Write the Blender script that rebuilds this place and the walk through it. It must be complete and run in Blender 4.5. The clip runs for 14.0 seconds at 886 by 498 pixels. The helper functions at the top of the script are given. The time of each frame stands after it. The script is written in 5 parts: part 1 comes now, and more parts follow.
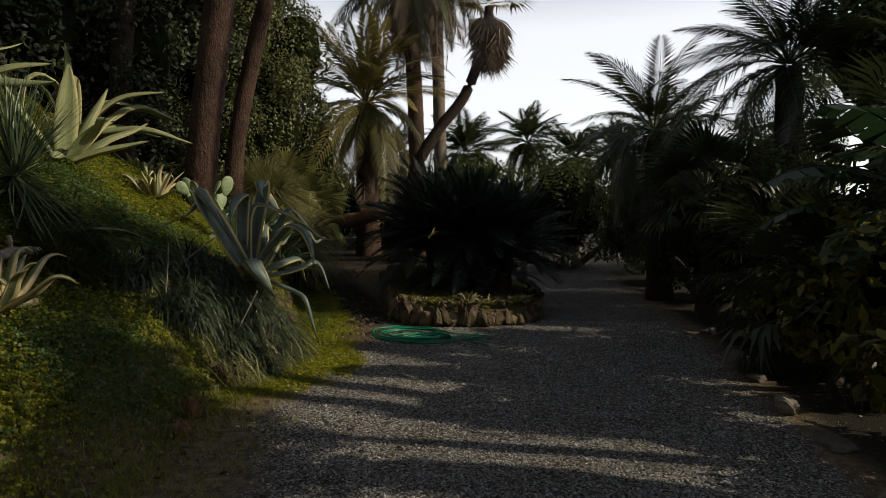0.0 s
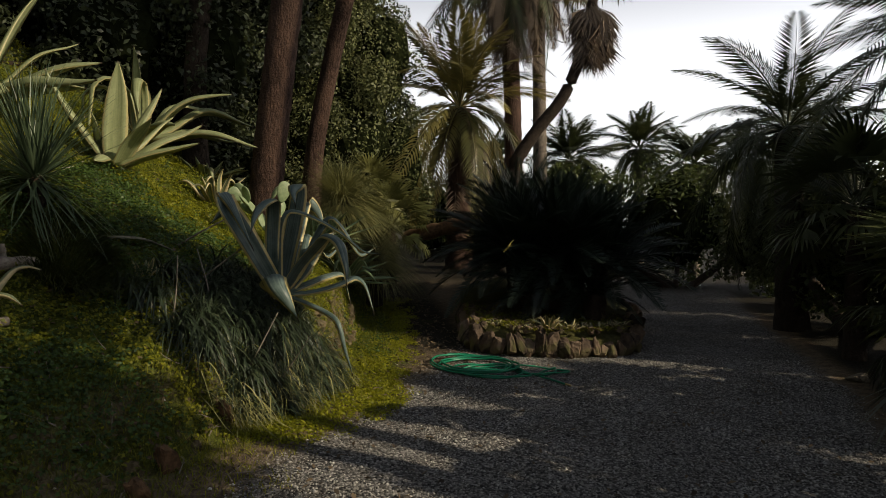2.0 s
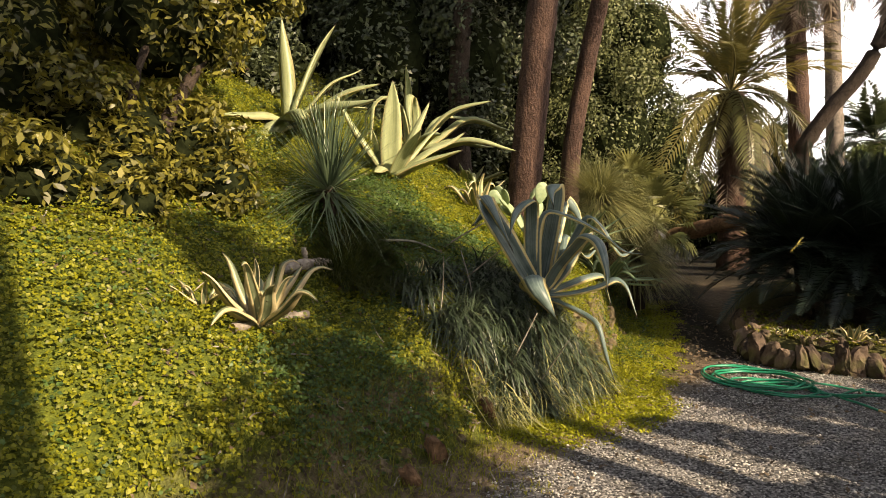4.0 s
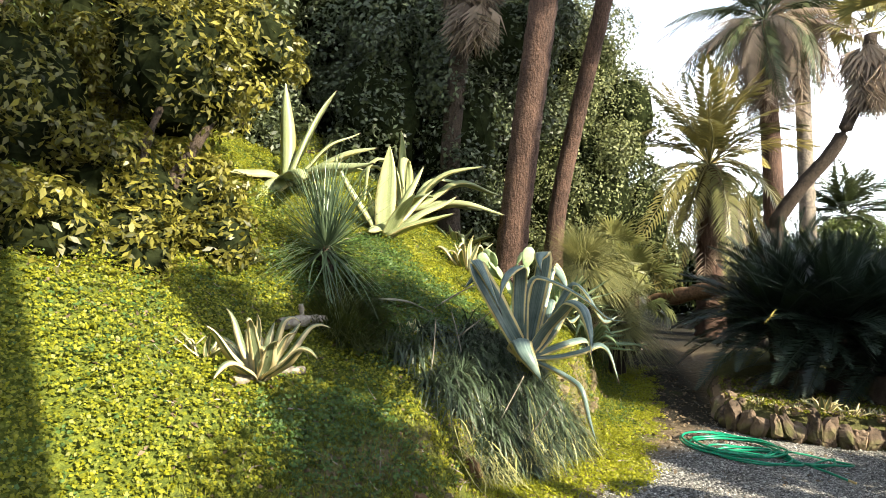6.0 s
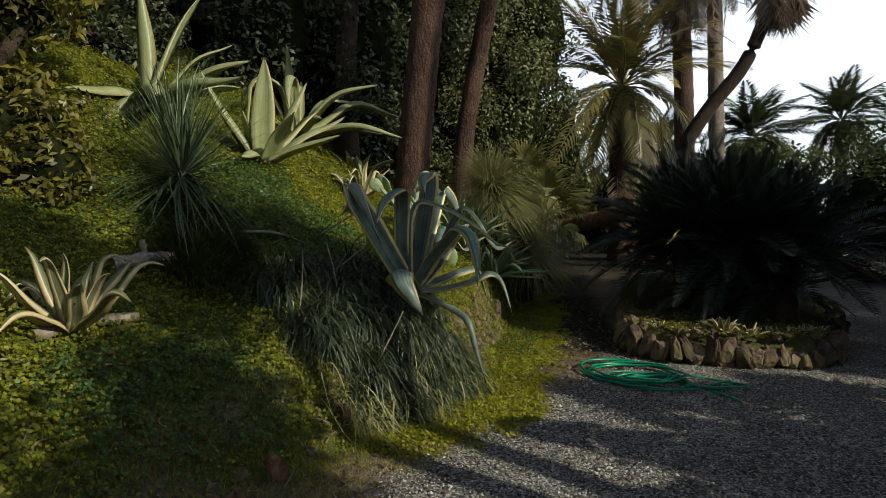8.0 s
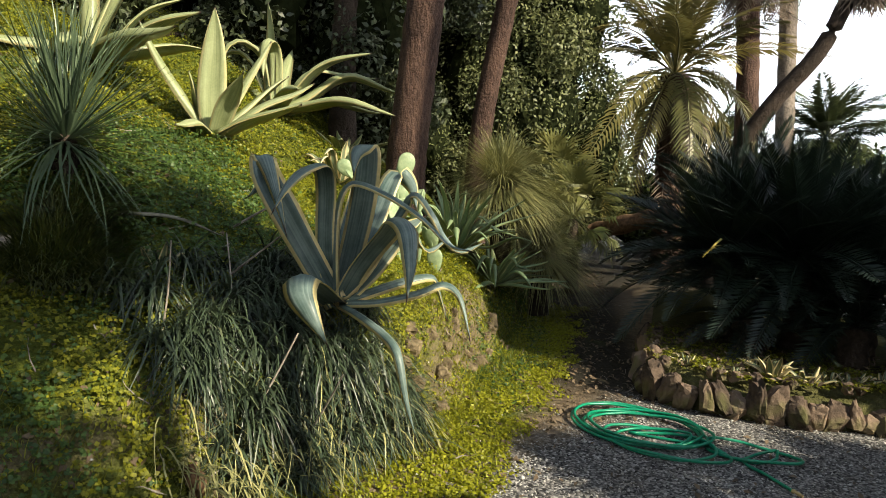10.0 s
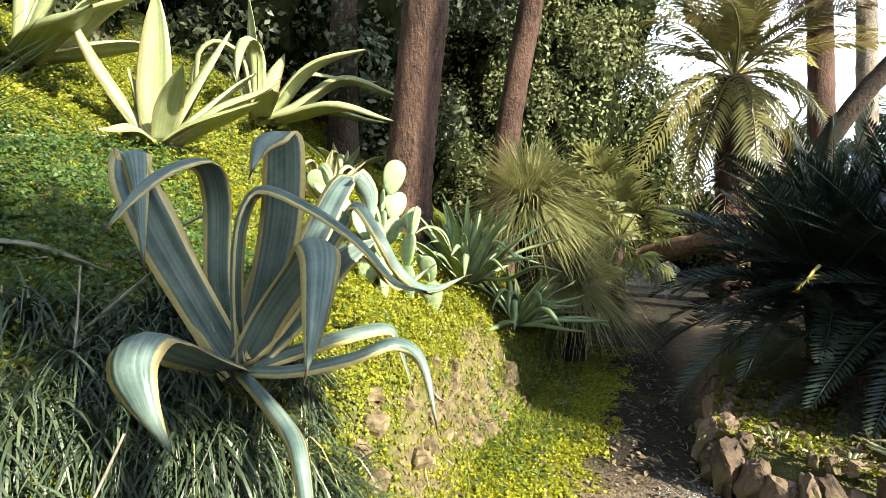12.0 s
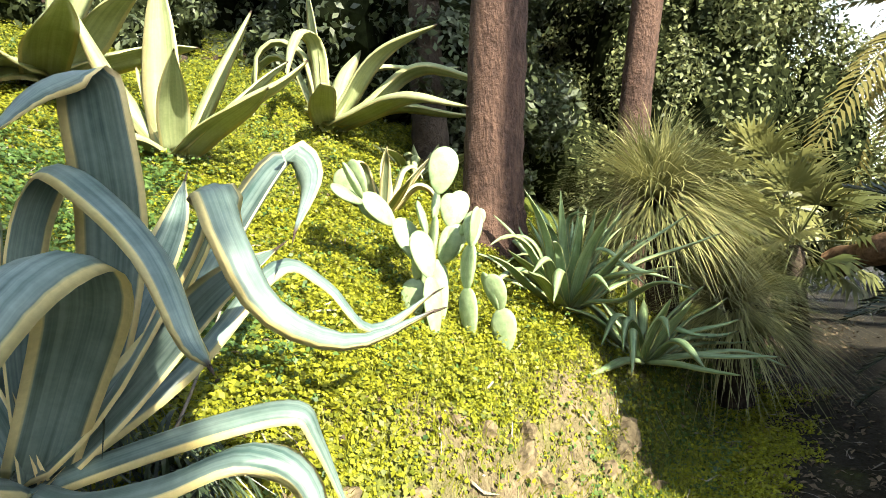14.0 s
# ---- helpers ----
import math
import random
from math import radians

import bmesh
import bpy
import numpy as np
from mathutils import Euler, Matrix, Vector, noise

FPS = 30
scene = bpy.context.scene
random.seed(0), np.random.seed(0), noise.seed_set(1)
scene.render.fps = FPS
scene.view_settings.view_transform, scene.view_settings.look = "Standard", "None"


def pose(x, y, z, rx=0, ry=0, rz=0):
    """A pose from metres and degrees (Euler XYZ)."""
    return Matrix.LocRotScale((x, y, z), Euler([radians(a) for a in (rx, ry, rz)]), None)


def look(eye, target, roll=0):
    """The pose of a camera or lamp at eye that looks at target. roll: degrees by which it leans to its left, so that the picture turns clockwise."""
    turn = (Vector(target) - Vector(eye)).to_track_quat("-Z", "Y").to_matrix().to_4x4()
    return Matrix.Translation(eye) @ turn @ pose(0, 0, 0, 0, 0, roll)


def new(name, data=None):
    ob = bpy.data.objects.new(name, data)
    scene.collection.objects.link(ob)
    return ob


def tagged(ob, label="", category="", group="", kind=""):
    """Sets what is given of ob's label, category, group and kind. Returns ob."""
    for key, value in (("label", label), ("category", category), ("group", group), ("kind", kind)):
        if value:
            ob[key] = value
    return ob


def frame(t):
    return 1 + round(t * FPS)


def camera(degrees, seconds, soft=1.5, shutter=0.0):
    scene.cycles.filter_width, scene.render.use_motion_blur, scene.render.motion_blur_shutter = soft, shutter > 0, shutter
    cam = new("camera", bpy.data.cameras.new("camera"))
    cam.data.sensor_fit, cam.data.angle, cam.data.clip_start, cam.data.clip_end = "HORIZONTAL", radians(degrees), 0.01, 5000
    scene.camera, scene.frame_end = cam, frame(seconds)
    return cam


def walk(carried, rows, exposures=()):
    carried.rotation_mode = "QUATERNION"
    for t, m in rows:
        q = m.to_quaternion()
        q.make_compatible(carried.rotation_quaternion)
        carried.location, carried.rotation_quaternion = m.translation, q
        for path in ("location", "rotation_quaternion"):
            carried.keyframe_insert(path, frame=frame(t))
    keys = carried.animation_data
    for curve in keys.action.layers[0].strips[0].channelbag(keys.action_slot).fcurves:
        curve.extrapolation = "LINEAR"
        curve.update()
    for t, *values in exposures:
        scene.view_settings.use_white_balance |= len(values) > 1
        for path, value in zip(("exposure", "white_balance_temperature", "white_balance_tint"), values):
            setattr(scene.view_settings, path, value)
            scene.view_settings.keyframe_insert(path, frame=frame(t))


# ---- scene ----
cam = camera(69.8, 14.0, 0.7)
METRES, EYE, TILT, LEAN, TURN = 7.0, 1.5, -3.0, 1.0, 0.0
ROWS = [
    (0.0, 0.0, 0.0, 0.0, 0.0, 0.0, -0.0),
    (0.5, 0.0178, 0.0524, 0.0029, -1.07, 0.81, -0.65),
    (1.0, 0.0412, 0.1019, 0.004, 5.4, 2.1, -2.22),
    (1.5, 0.0505, 0.1517, 0.0029, 5.16, 1.91, -1.35),
    (2.0, 0.0608, 0.1634, 0.0087, 10.18, 0.87, -1.1),
    (2.5, 0.0649, 0.1772, 0.0089, 15.28, -0.55, -1.2),
    (3.0, 0.0564, 0.1794, 0.0073, 20.54, -0.37, -1.31),
    (3.5, 0.052, 0.1839, 0.0076, 32.82, -0.77, -0.44),
    (6.0, 0.0607, 0.1428, 0.0156, 31.39, 5.53, -2.79),
    (6.5, 0.0533, 0.1535, 0.0118, 22.45, 5.07, -1.89),
    (7.0, 0.055, 0.1746, 0.0101, 17.46, 2.41, -2.55),
    (7.5, 0.0686, 0.2089, 0.0132, 22.83, 1.41, -1.68),
    (8.0, 0.0691, 0.2505, 0.0127, 25.06, -0.25, -0.86),
    (10.5, 0.0753, 0.516, 0.0201, 30.36, -0.56, -3.97),
    (11.0, 0.0584, 0.5575, 0.0236, 28.06, -0.52, -3.14),
    (11.5, 0.0417, 0.6189, 0.0244, 31.77, 0.75, -3.66),
    (12.0, 0.0259, 0.6639, 0.0245, 34.48, 1.7, -2.98),
    (12.5, 0.0138, 0.7139, 0.0268, 36.88, 2.26, -0.94),
    (13.0, 0.005, 0.7673, 0.0326, 44.67, 2.86, -0.15),
    (13.5, -0.0103, 0.8064, 0.0326, 40.58, 2.1, -1.41),
    (14.0, -0.0259, 0.8619, 0.0299, 49.02, 2.95, -0.77),
]
EXPOSURES = [(0.0, -1.85, 6600, 12), (1.5, -1.75, 6700, 12), (2.5, -1.6, 6900, 14), (3.0, -1.3, 7200, 17), (3.7, -0.45, 7500, 19), (5.8, 0.8, 6300, 9), (6.2, 0.7, 6250, 8), (6.5, 0.4, 6150, 8), (7.0, -0.6, 6150, 8),
             (7.5, -1.35, 6100, 8), (8.2, -1.35, 6100, 8), (10.3, 0.05, 6350, 10), (11.0, 0.55, 6250, 8), (12.0, 0.8, 6050, 7), (13.0, 0.95, 6000, 7), (14.0, 1.05, 6000, 7)]
walk(cam, [(t, pose(0, 0, EYE, TILT, LEAN, TURN) @ pose(METRES * x, METRES * y, METRES * z, 90 + pitch, roll, yaw)) for t, x, y, z, yaw, pitch, roll in ROWS], EXPOSURES)

# ---- sky and sun ----
SUN_DIR = Vector((0.985, -0.17, 0.0)).normalized()
SUN_ELEV = 28.0
world = bpy.data.worlds.new("world")
scene.world = world
world.use_nodes = True
wt = world.node_tree
sky = wt.nodes.new("ShaderNodeTexSky")
sky.sky_type = "NISHITA"
sky.sun_disc = False
sky.sun_elevation = radians(SUN_ELEV)
sky.sun_rotation = math.atan2(SUN_DIR.x, SUN_DIR.y)
sky.air_density, sky.dust_density, sky.ozone_density = 1.0, 1.0, 1.0
SKY, HAZE = 0.14, 3.3
wt.nodes["Background"].inputs[1].default_value = SKY
wt.links.new(sky.outputs[0], wt.nodes["Background"].inputs[0])
# a white winter haze lies all round above the horizon and thins out overhead
wc = wt.nodes.new("ShaderNodeTexCoord")
wz = wt.nodes.new("ShaderNodeSeparateXYZ")
wr = wt.nodes.new("ShaderNodeValToRGB")
hz = wt.nodes.new("ShaderNodeBackground")
add = wt.nodes.new("ShaderNodeAddShader")
wr.color_ramp.elements.new(0.27)
wr.color_ramp.elements.new(0.40)
for el, (p, c) in zip(wr.color_ramp.elements, ((0.0, 1.0), (0.27, 0.95), (0.40, 0.20), (1.0, 0.09))):
    el.position, el.color = p, (c * 0.97, c * 0.985, c, 1)
wt.links.new(wc.outputs["Generated"], wz.inputs[0])
wt.links.new(wz.outputs[2], wr.inputs[0])
wt.links.new(wr.outputs[0], hz.inputs[0])
hz.inputs[1].default_value = HAZE
wt.links.new(wt.nodes["Background"].outputs[0], add.inputs[0])
wt.links.new(hz.outputs[0], add.inputs[1])
wt.links.new(add.outputs[0], wt.nodes["World Output"].inputs[0])
sun = new("sun", bpy.data.lights.new("sun", "SUN"))
sun.data.energy, sun.data.angle, sun.data.color = 11.0, radians(0.53), (1.0, 0.88, 0.66)
sv = Vector((SUN_DIR.x * math.cos(radians(SUN_ELEV)), SUN_DIR.y * math.cos(radians(SUN_ELEV)), math.sin(radians(SUN_ELEV))))
sun.matrix_world = look(sv * 60, (0, 0, 0))


# ---- materials ----
class Nodes:
    """A small helper to wire one material."""

    def __init__(self, name):
        self.mat = bpy.data.materials.new(name)
        self.mat.use_nodes = True
        self.t = self.mat.node_tree
        self.bsdf = self.t.nodes["Principled BSDF"]
        self.out = self.t.nodes["Material Output"]

    def node(self, kind, **inputs):
        n = self.t.nodes.new(kind)
        for k, v in inputs.items():
            n.inputs[k.replace("_", " ")].default_value = v
        return n

    def link(self, a, b):
        self.t.links.new(a, b)

    def coords(self):
        return self.node("ShaderNodeTexCoord").outputs["Object"]

    def noise(self, scale, detail=4.0, rough=0.6, vec=None):
        n = self.node("ShaderNodeTexNoise", Scale=scale, Detail=detail, Roughness=rough)
        self.link(vec if vec is not None else self.coords(), n.inputs["Vector"])
        return n.outputs["Fac"]

    def ramp(self, fac, stops):
        r = self.node("ShaderNodeValToRGB")
        e = r.color_ramp.elements
        while len(e) < len(stops):
            e.new(0.5)
        for el, (p, c) in zip(e, stops):
            el.position, el.color = p, (*c, 1)
        self.link(fac, r.inputs[0])
        return r.outputs[0]

    def mix(self, fac, a, b, mode="MIX"):
        m = self.node("ShaderNodeMix")
        m.data_type, m.blend_type = "RGBA", mode
        for s, v in ((0, fac), (6, a), (7, b)):
            if isinstance(v, (int, float)):
                m.inputs[s].default_value = v
            elif isinstance(v, tuple):
                m.inputs[s].default_value = (*v, 1)
            else:
                self.link(v, m.inputs[s])
        return m.outputs[2]

    def math(self, op, a, b=0.0, c=None):
        m = self.node("ShaderNodeMath")
        m.operation = op
        for i, v in enumerate((a, b) if c is None else (a, b, c)):
            if isinstance(v, (int, float)):
                m.inputs[i].default_value = v
            else:
                self.link(v, m.inputs[i])
        return m.outputs[0]

    def attr(self, name):
        a = self.node("ShaderNodeAttribute")
        a.attribute_name = name
        return a.outputs["Fac"]

    def bump(self, height, strength=0.4, dist=0.01):
        b = self.node("ShaderNodeBump", Strength=strength, Distance=dist)
        self.link(height, b.inputs["Height"])
        self.link(b.outputs[0], self.bsdf.inputs["Normal"])

    def done(self, colour, rough=0.6, spec=0.5, through_light=0.0, tint=None):
        self.bsdf.inputs["Roughness"].default_value = rough
        self.bsdf.inputs["Specular IOR Level"].default_value = spec
        self.link(colour, self.bsdf.inputs["Base Color"])
        if through_light:
            tr = self.node("ShaderNodeBsdfTranslucent")
            if tint:
                self.link(self.mix(1.0, colour, tint, "MULTIPLY"), tr.inputs[0])
            else:
                self.link(colour, tr.inputs[0])
            ms = self.node("ShaderNodeMixShader")
            ms.inputs[0].default_value = through_light
            self.link(self.bsdf.outputs[0], ms.inputs[1])
            self.link(tr.outputs[0], ms.inputs[2])
            self.link(ms.outputs[0], self.out.inputs[0])
        return self.mat


def leafy(name, low, high, rough=0.5, trans=0.3, per="island", spec=0.4, odd=None):
    """Foliage: the hue varies from leaf to leaf and in patches."""
    m = Nodes(name)
    if per == "island":
        rnd = m.node("ShaderNodeNewGeometry").outputs["Random Per Island"]
    else:
        rnd = m.node("ShaderNodeObjectInfo").outputs["Random"]
    big = m.noise(1.3, 3)
    f = m.math("ADD", m.math("MULTIPLY", rnd, 0.65), m.math("MULTIPLY", big, 0.4))
    stops = [(0.12, low), (0.85, high)]
    if odd:
        stops.append((0.97, odd))
    c = m.ramp(f, stops)
    fine = m.noise(90, 2)
    c = m.mix(0.35, c, m.ramp(fine, [(0.3, (0.55, 0.55, 0.5)), (0.7, (1.1, 1.1, 1.0))]), "MULTIPLY")
    m.bump(fine, 0.25, 0.003)
    return m.done(c, rough, spec, trans)


def agave_mat(name, mid, mid2, edge, margin=0.72):
    """Fleshy leaf with a pale margin, long streaks and a waxy bloom."""
    m = Nodes(name)
    u = m.math("ABSOLUTE", m.attr("across"))
    v = m.attr("along")
    vec = m.node("ShaderNodeCombineXYZ")
    m.link(m.math("MULTIPLY", m.attr("across"), 5.0), vec.inputs[0])
    m.link(m.math("MULTIPLY", v, 1.1), vec.inputs[1])
    m.link(m.math("MULTIPLY", m.node("ShaderNodeObjectInfo").outputs["Random"], 40.0), vec.inputs[2])
    streak = m.noise(1.0, 3, 0.6, vec.outputs[0])
    patch = m.noise(7.0, 4)
    c = m.ramp(m.math("ADD", m.math("MULTIPLY", streak, 0.6), m.math("MULTIPLY", patch, 0.4)), [(0.36, mid), (0.62, mid2)])
    w = m.math("ADD", u, m.math("MULTIPLY", m.math("SUBTRACT", streak, 0.5), 0.15))
    e = m.node("ShaderNodeMapRange")
    m.link(w, e.inputs["Value"])
    e.inputs["From Min"].default_value, e.inputs["From Max"].default_value = margin - 0.03, margin + 0.03
    ec = m.mix(m.noise(5.0, 3), edge, tuple(min(1.0, k * q) for k, q in zip(edge, (0.95, 0.8, 0.45))))
    c = m.mix(e.outputs[0], c, ec)
    fine = m.noise(60, 3)
    c = m.mix(0.3, c, m.ramp(fine, [(0.3, (0.6, 0.6, 0.6)), (0.7, (1.1, 1.1, 1.1))]), "MULTIPLY")
    tip = m.node("ShaderNodeMapRange")
    m.link(v, tip.inputs["Value"])
    tip.inputs["From Min"].default_value, tip.inputs["From Max"].default_value = 0.965, 0.99
    c = m.mix(tip.outputs[0], c, (0.05, 0.03, 0.02))
    m.bump(m.math("ADD", streak, m.math("MULTIPLY", fine, 0.4)), 0.3, 0.004)
    return m.done(c, 0.42, 0.45, 0.12)


def bark_mat(name, dark, light, ring=12.0, vert=30.0):
    m = Nodes(name)
    mp = m.node("ShaderNodeMapping")
    mp.inputs["Scale"].default_value = (vert, vert, ring)
    m.link(m.coords(), mp.inputs[0])
    a = m.noise(1.0, 5, 0.7, mp.outputs[0])
    b = m.noise(2.2, 4)
    c = m.ramp(m.math("ADD", m.math("MULTIPLY", a, 0.6), m.math("MULTIPLY", b, 0.4)), [(0.35, dark), (0.65, light)])
    c = m.mix(0.4, c, m.ramp(m.noise(18, 4), [(0.35, (0.5, 0.45, 0.42)), (0.7, (1.15, 1.1, 1.05))]), "MULTIPLY")
    m.bump(m.math("ADD", a, m.noise(25, 3)), 0.9, 0.03)
    return m.done(c, 0.85, 0.2)


def rock_mat(name, a, b, moss=(0.10, 0.11, 0.03)):
    m = Nodes(name)
    n1, n2 = m.noise(9, 6, 0.7), m.noise(3.0, 3)
    rnd = m.node("ShaderNodeObjectInfo").outputs["Random"]
    c = m.ramp(m.math("ADD", m.math("MULTIPLY", n1, 0.6), m.math("MULTIPLY", rnd, 0.35)), [(0.3, a), (0.75, b)])
    c = m.mix(m.ramp(n2, [(0.55, (0, 0, 0)), (0.68, (0.7, 0.7, 0.7))]), c, moss)
    m.bump(n1, 0.8, 0.03)
    return m.done(c, 0.9, 0.2)


def plain_mat(name, a, b, scale=20, rough=0.7, spec=0.3, bump=0.3):
    m = Nodes(name)
    n = m.noise(scale, 4)
    c = m.ramp(m.math("ADD", m.math("MULTIPLY", n, 0.7), m.math("MULTIPLY", m.noise(scale / 8, 2), 0.3)), [(0.35, a), (0.65, b)])
    m.bump(n, bump, 0.01)
    return m.done(c, rough, spec)


def ground_mat():
    """Soil and moss on the bank, gravel on the path, leaf litter darkened for shade in the wood; blended by fields
    stored on the sheet.
    """
    m = Nodes("ground_earth")
    soil = m.ramp(m.noise(14, 6, 0.7), [(0.3, (0.06, 0.043, 0.028)), (0.7, (0.27, 0.205, 0.13))])
    green = m.ramp(m.noise(22, 5, 0.7), [(0.3, (0.03, 0.045, 0.008)), (0.7, (0.13, 0.15, 0.02))])
    vor = m.node("ShaderNodeTexVoronoi", Scale=70.0)
    m.link(m.coords(), vor.inputs["Vector"])
    peb = m.ramp(vor.outputs["Color"], [(0.12, (0.03, 0.03, 0.03)), (0.55, (0.165, 0.16, 0.155)), (0.92, (0.46, 0.45, 0.43))])
    dirt = m.ramp(m.noise(2.1, 5, 0.7), [(0.35, (0.62, 0.58, 0.5)), (0.65, (1.05, 1.03, 1.0))])
    gravel = m.mix(0.8, peb, dirt, "MULTIPLY")
    # dark leaf litter; shade under trees and hedges is put into this colour
    shaded_mould = m.ramp(m.noise(30, 6, 0.7), [(0.3, (0.010, 0.009, 0.006)), (0.7, (0.045, 0.039, 0.027))])
    soil = m.mix(m.attr("shaded_humus"), soil, shaded_mould)
    c = m.mix(m.attr("moss"), soil, green)
    c = m.mix(m.attr("gravel"), c, gravel)
    h = m.math("ADD", m.math("MULTIPLY", vor.outputs["Distance"], -1.0), m.noise(60, 4))
    m.bump(h, 0.8, 0.012)
    return m.done(c, 0.95, 0.15)


GROUND = ground_mat()
AGAVE_BLUE = agave_mat("agave_variegated", (0.05, 0.09, 0.078), (0.20, 0.26, 0.23), (0.76, 0.70, 0.40), 0.76)
AGAVE_PALE = agave_mat("agave_pale", (0.22, 0.26, 0.115), (0.37, 0.40, 0.21), (0.50, 0.48, 0.28), 0.84)
AGAVE_STRIPE = agave_mat("agave_striped", (0.11, 0.14, 0.07), (0.22, 0.25, 0.14), (0.60, 0.54, 0.36), 0.50)
AGAVE_GREEN = agave_mat("agave_green", (0.13, 0.20, 0.09), (0.27, 0.35, 0.18), (0.38, 0.42, 0.22), 0.86)
CACTUS = plain_mat("cactus_skin", (0.16, 0.23, 0.11), (0.30, 0.36, 0.20), 25, 0.5, 0.4)
TUSSOCK = leafy("tussock_blade", (0.004, 0.009, 0.005), (0.085, 0.12, 0.065), 0.38, 0.12, spec=0.4, odd=(0.26, 0.22, 0.12))
STRAWGRASS = leafy("tuft_blade", (0.13, 0.14, 0.045), (0.44, 0.42, 0.18), 0.45, 0.25, odd=(0.34, 0.27, 0.14))
YUCCA = leafy("yucca_blade", (0.035, 0.06, 0.035), (0.13, 0.18, 0.10), 0.4, 0.15)
CLOVER = leafy("clover_leaf", (0.07, 0.095, 0.008), (0.31, 0.305, 0.016), 0.5, 0.35, odd=(0.35, 0.34, 0.025))
# darker copy of the clover; shade on the slope is in its green
CLOVER_SHADE = leafy("shaded_clover_leaf", (0.028, 0.06, 0.014), (0.10, 0.17, 0.034), 0.5, 0.3)
GRASS = leafy("short_grass", (0.09, 0.11, 0.012), (0.30, 0.30, 0.025), 0.5, 0.35, odd=(0.30, 0.25, 0.09))
MOUND = leafy("mound_grass", (0.02, 0.032, 0.006), (0.10, 0.11, 0.02), 0.5, 0.3, odd=(0.16, 0.12, 0.05))
TREE_LEAF = leafy("evergreen_leaf", (0.014, 0.022, 0.010), (0.095, 0.115, 0.052), 0.5, 0.15, spec=0.45)
SHRUB_LEAF = leafy("shrub_leaf", (0.022, 0.028, 0.006), (0.24, 0.215, 0.035), 0.4, 0.3, odd=(0.30, 0.26, 0.06))
WALL_LEAF = leafy("small_evergreen_leaf", (0.028, 0.042, 0.015), (0.20, 0.215, 0.085), 0.55, 0.2, spec=0.35)
BUSH_LEAF = leafy("laurel_leaf", (0.03, 0.045, 0.012), (0.12, 0.15, 0.04), 0.4, 0.25)
PALM_LEAF = leafy("palm_leaflet", (0.022, 0.034, 0.015), (0.10, 0.115, 0.045), 0.4, 0.2, per="object")
DATE_LEAF = leafy("date_leaflet", (0.08, 0.085, 0.028), (0.38, 0.31, 0.10), 0.4, 0.2, per="object")
FAN_LEAF = leafy("fan_leaflet", (0.05, 0.065, 0.02), (0.22, 0.215, 0.07), 0.45, 0.25, per="object")
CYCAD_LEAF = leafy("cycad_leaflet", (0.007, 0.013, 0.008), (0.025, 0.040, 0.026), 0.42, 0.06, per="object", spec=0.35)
DEAD_LEAF = leafy("dead_frond", (0.09, 0.070, 0.058), (0.27, 0.205, 0.15), 0.8, 0.15, per="object")
BANANA_LEAF = leafy("banana_leaf", (0.02, 0.045, 0.02), (0.05, 0.09, 0.035), 0.35, 0.3, per="object")
BARK_PALM = bark_mat("palm_bark", (0.02, 0.012, 0.010), (0.13, 0.078, 0.057), 5.0, 30.0)
BARK_GREY = bark_mat("grey_bark", (0.10, 0.085, 0.07), (0.33, 0.28, 0.23), 14.0, 14.0)
BARK_DARK = bark_mat("dark_bark", (0.02, 0.015, 0.012), (0.075, 0.055, 0.04), 10.0, 20.0)
STONE = rock_mat("bed_stone", (0.035, 0.026, 0.02), (0.28, 0.20, 0.14))
PALESTONE = rock_mat("edging_stone", (0.10, 0.088, 0.07), (0.27, 0.24, 0.20))
HOSE = plain_mat("hose_rubber", (0.0, 0.17, 0.085), (0.01, 0.26, 0.14), 60, 0.35, 0.5, 0.05)
BRASS = plain_mat("dull_brass", (0.30, 0.22, 0.08), (0.50, 0.38, 0.16), 40, 0.4, 0.5, 0.1)
WOOD = plain_mat("weathered_wood", (0.14, 0.115, 0.09), (0.34, 0.30, 0.25), 30, 0.9, 0.2, 0.6)
RUSTWOOD = plain_mat("rotten_wood", (0.06, 0.035, 0.02), (0.24, 0.14, 0.075), 22, 0.9, 0.2, 0.7)
WITHERED = plain_mat("withered_leaf", (0.10, 0.10, 0.075), (0.24, 0.23, 0.17), 25, 0.8, 0.2, 0.5)
# brighter yellow copy of the clover; the verge's sunlight is in its colour
VERGE_LIT = leafy("sunlit_clover", (0.14, 0.16, 0.01), (0.40, 0.40, 0.018), 0.5, 0.4, odd=(0.46, 0.43, 0.03))
LITTER = leafy("fallen_leaf", (0.035, 0.026, 0.018), (0.20, 0.145, 0.09), 0.8, 0.1, odd=(0.34, 0.26, 0.16))
PEBBLE = leafy("gravel_pebble", (0.04, 0.039, 0.039), (0.62, 0.60, 0.57), 0.9, 0.0, spec=0.2)
YELLOWED = leafy("yellow_leaf", (0.30, 0.24, 0.05), (0.42, 0.34, 0.09), 0.5, 0.3, per="object")


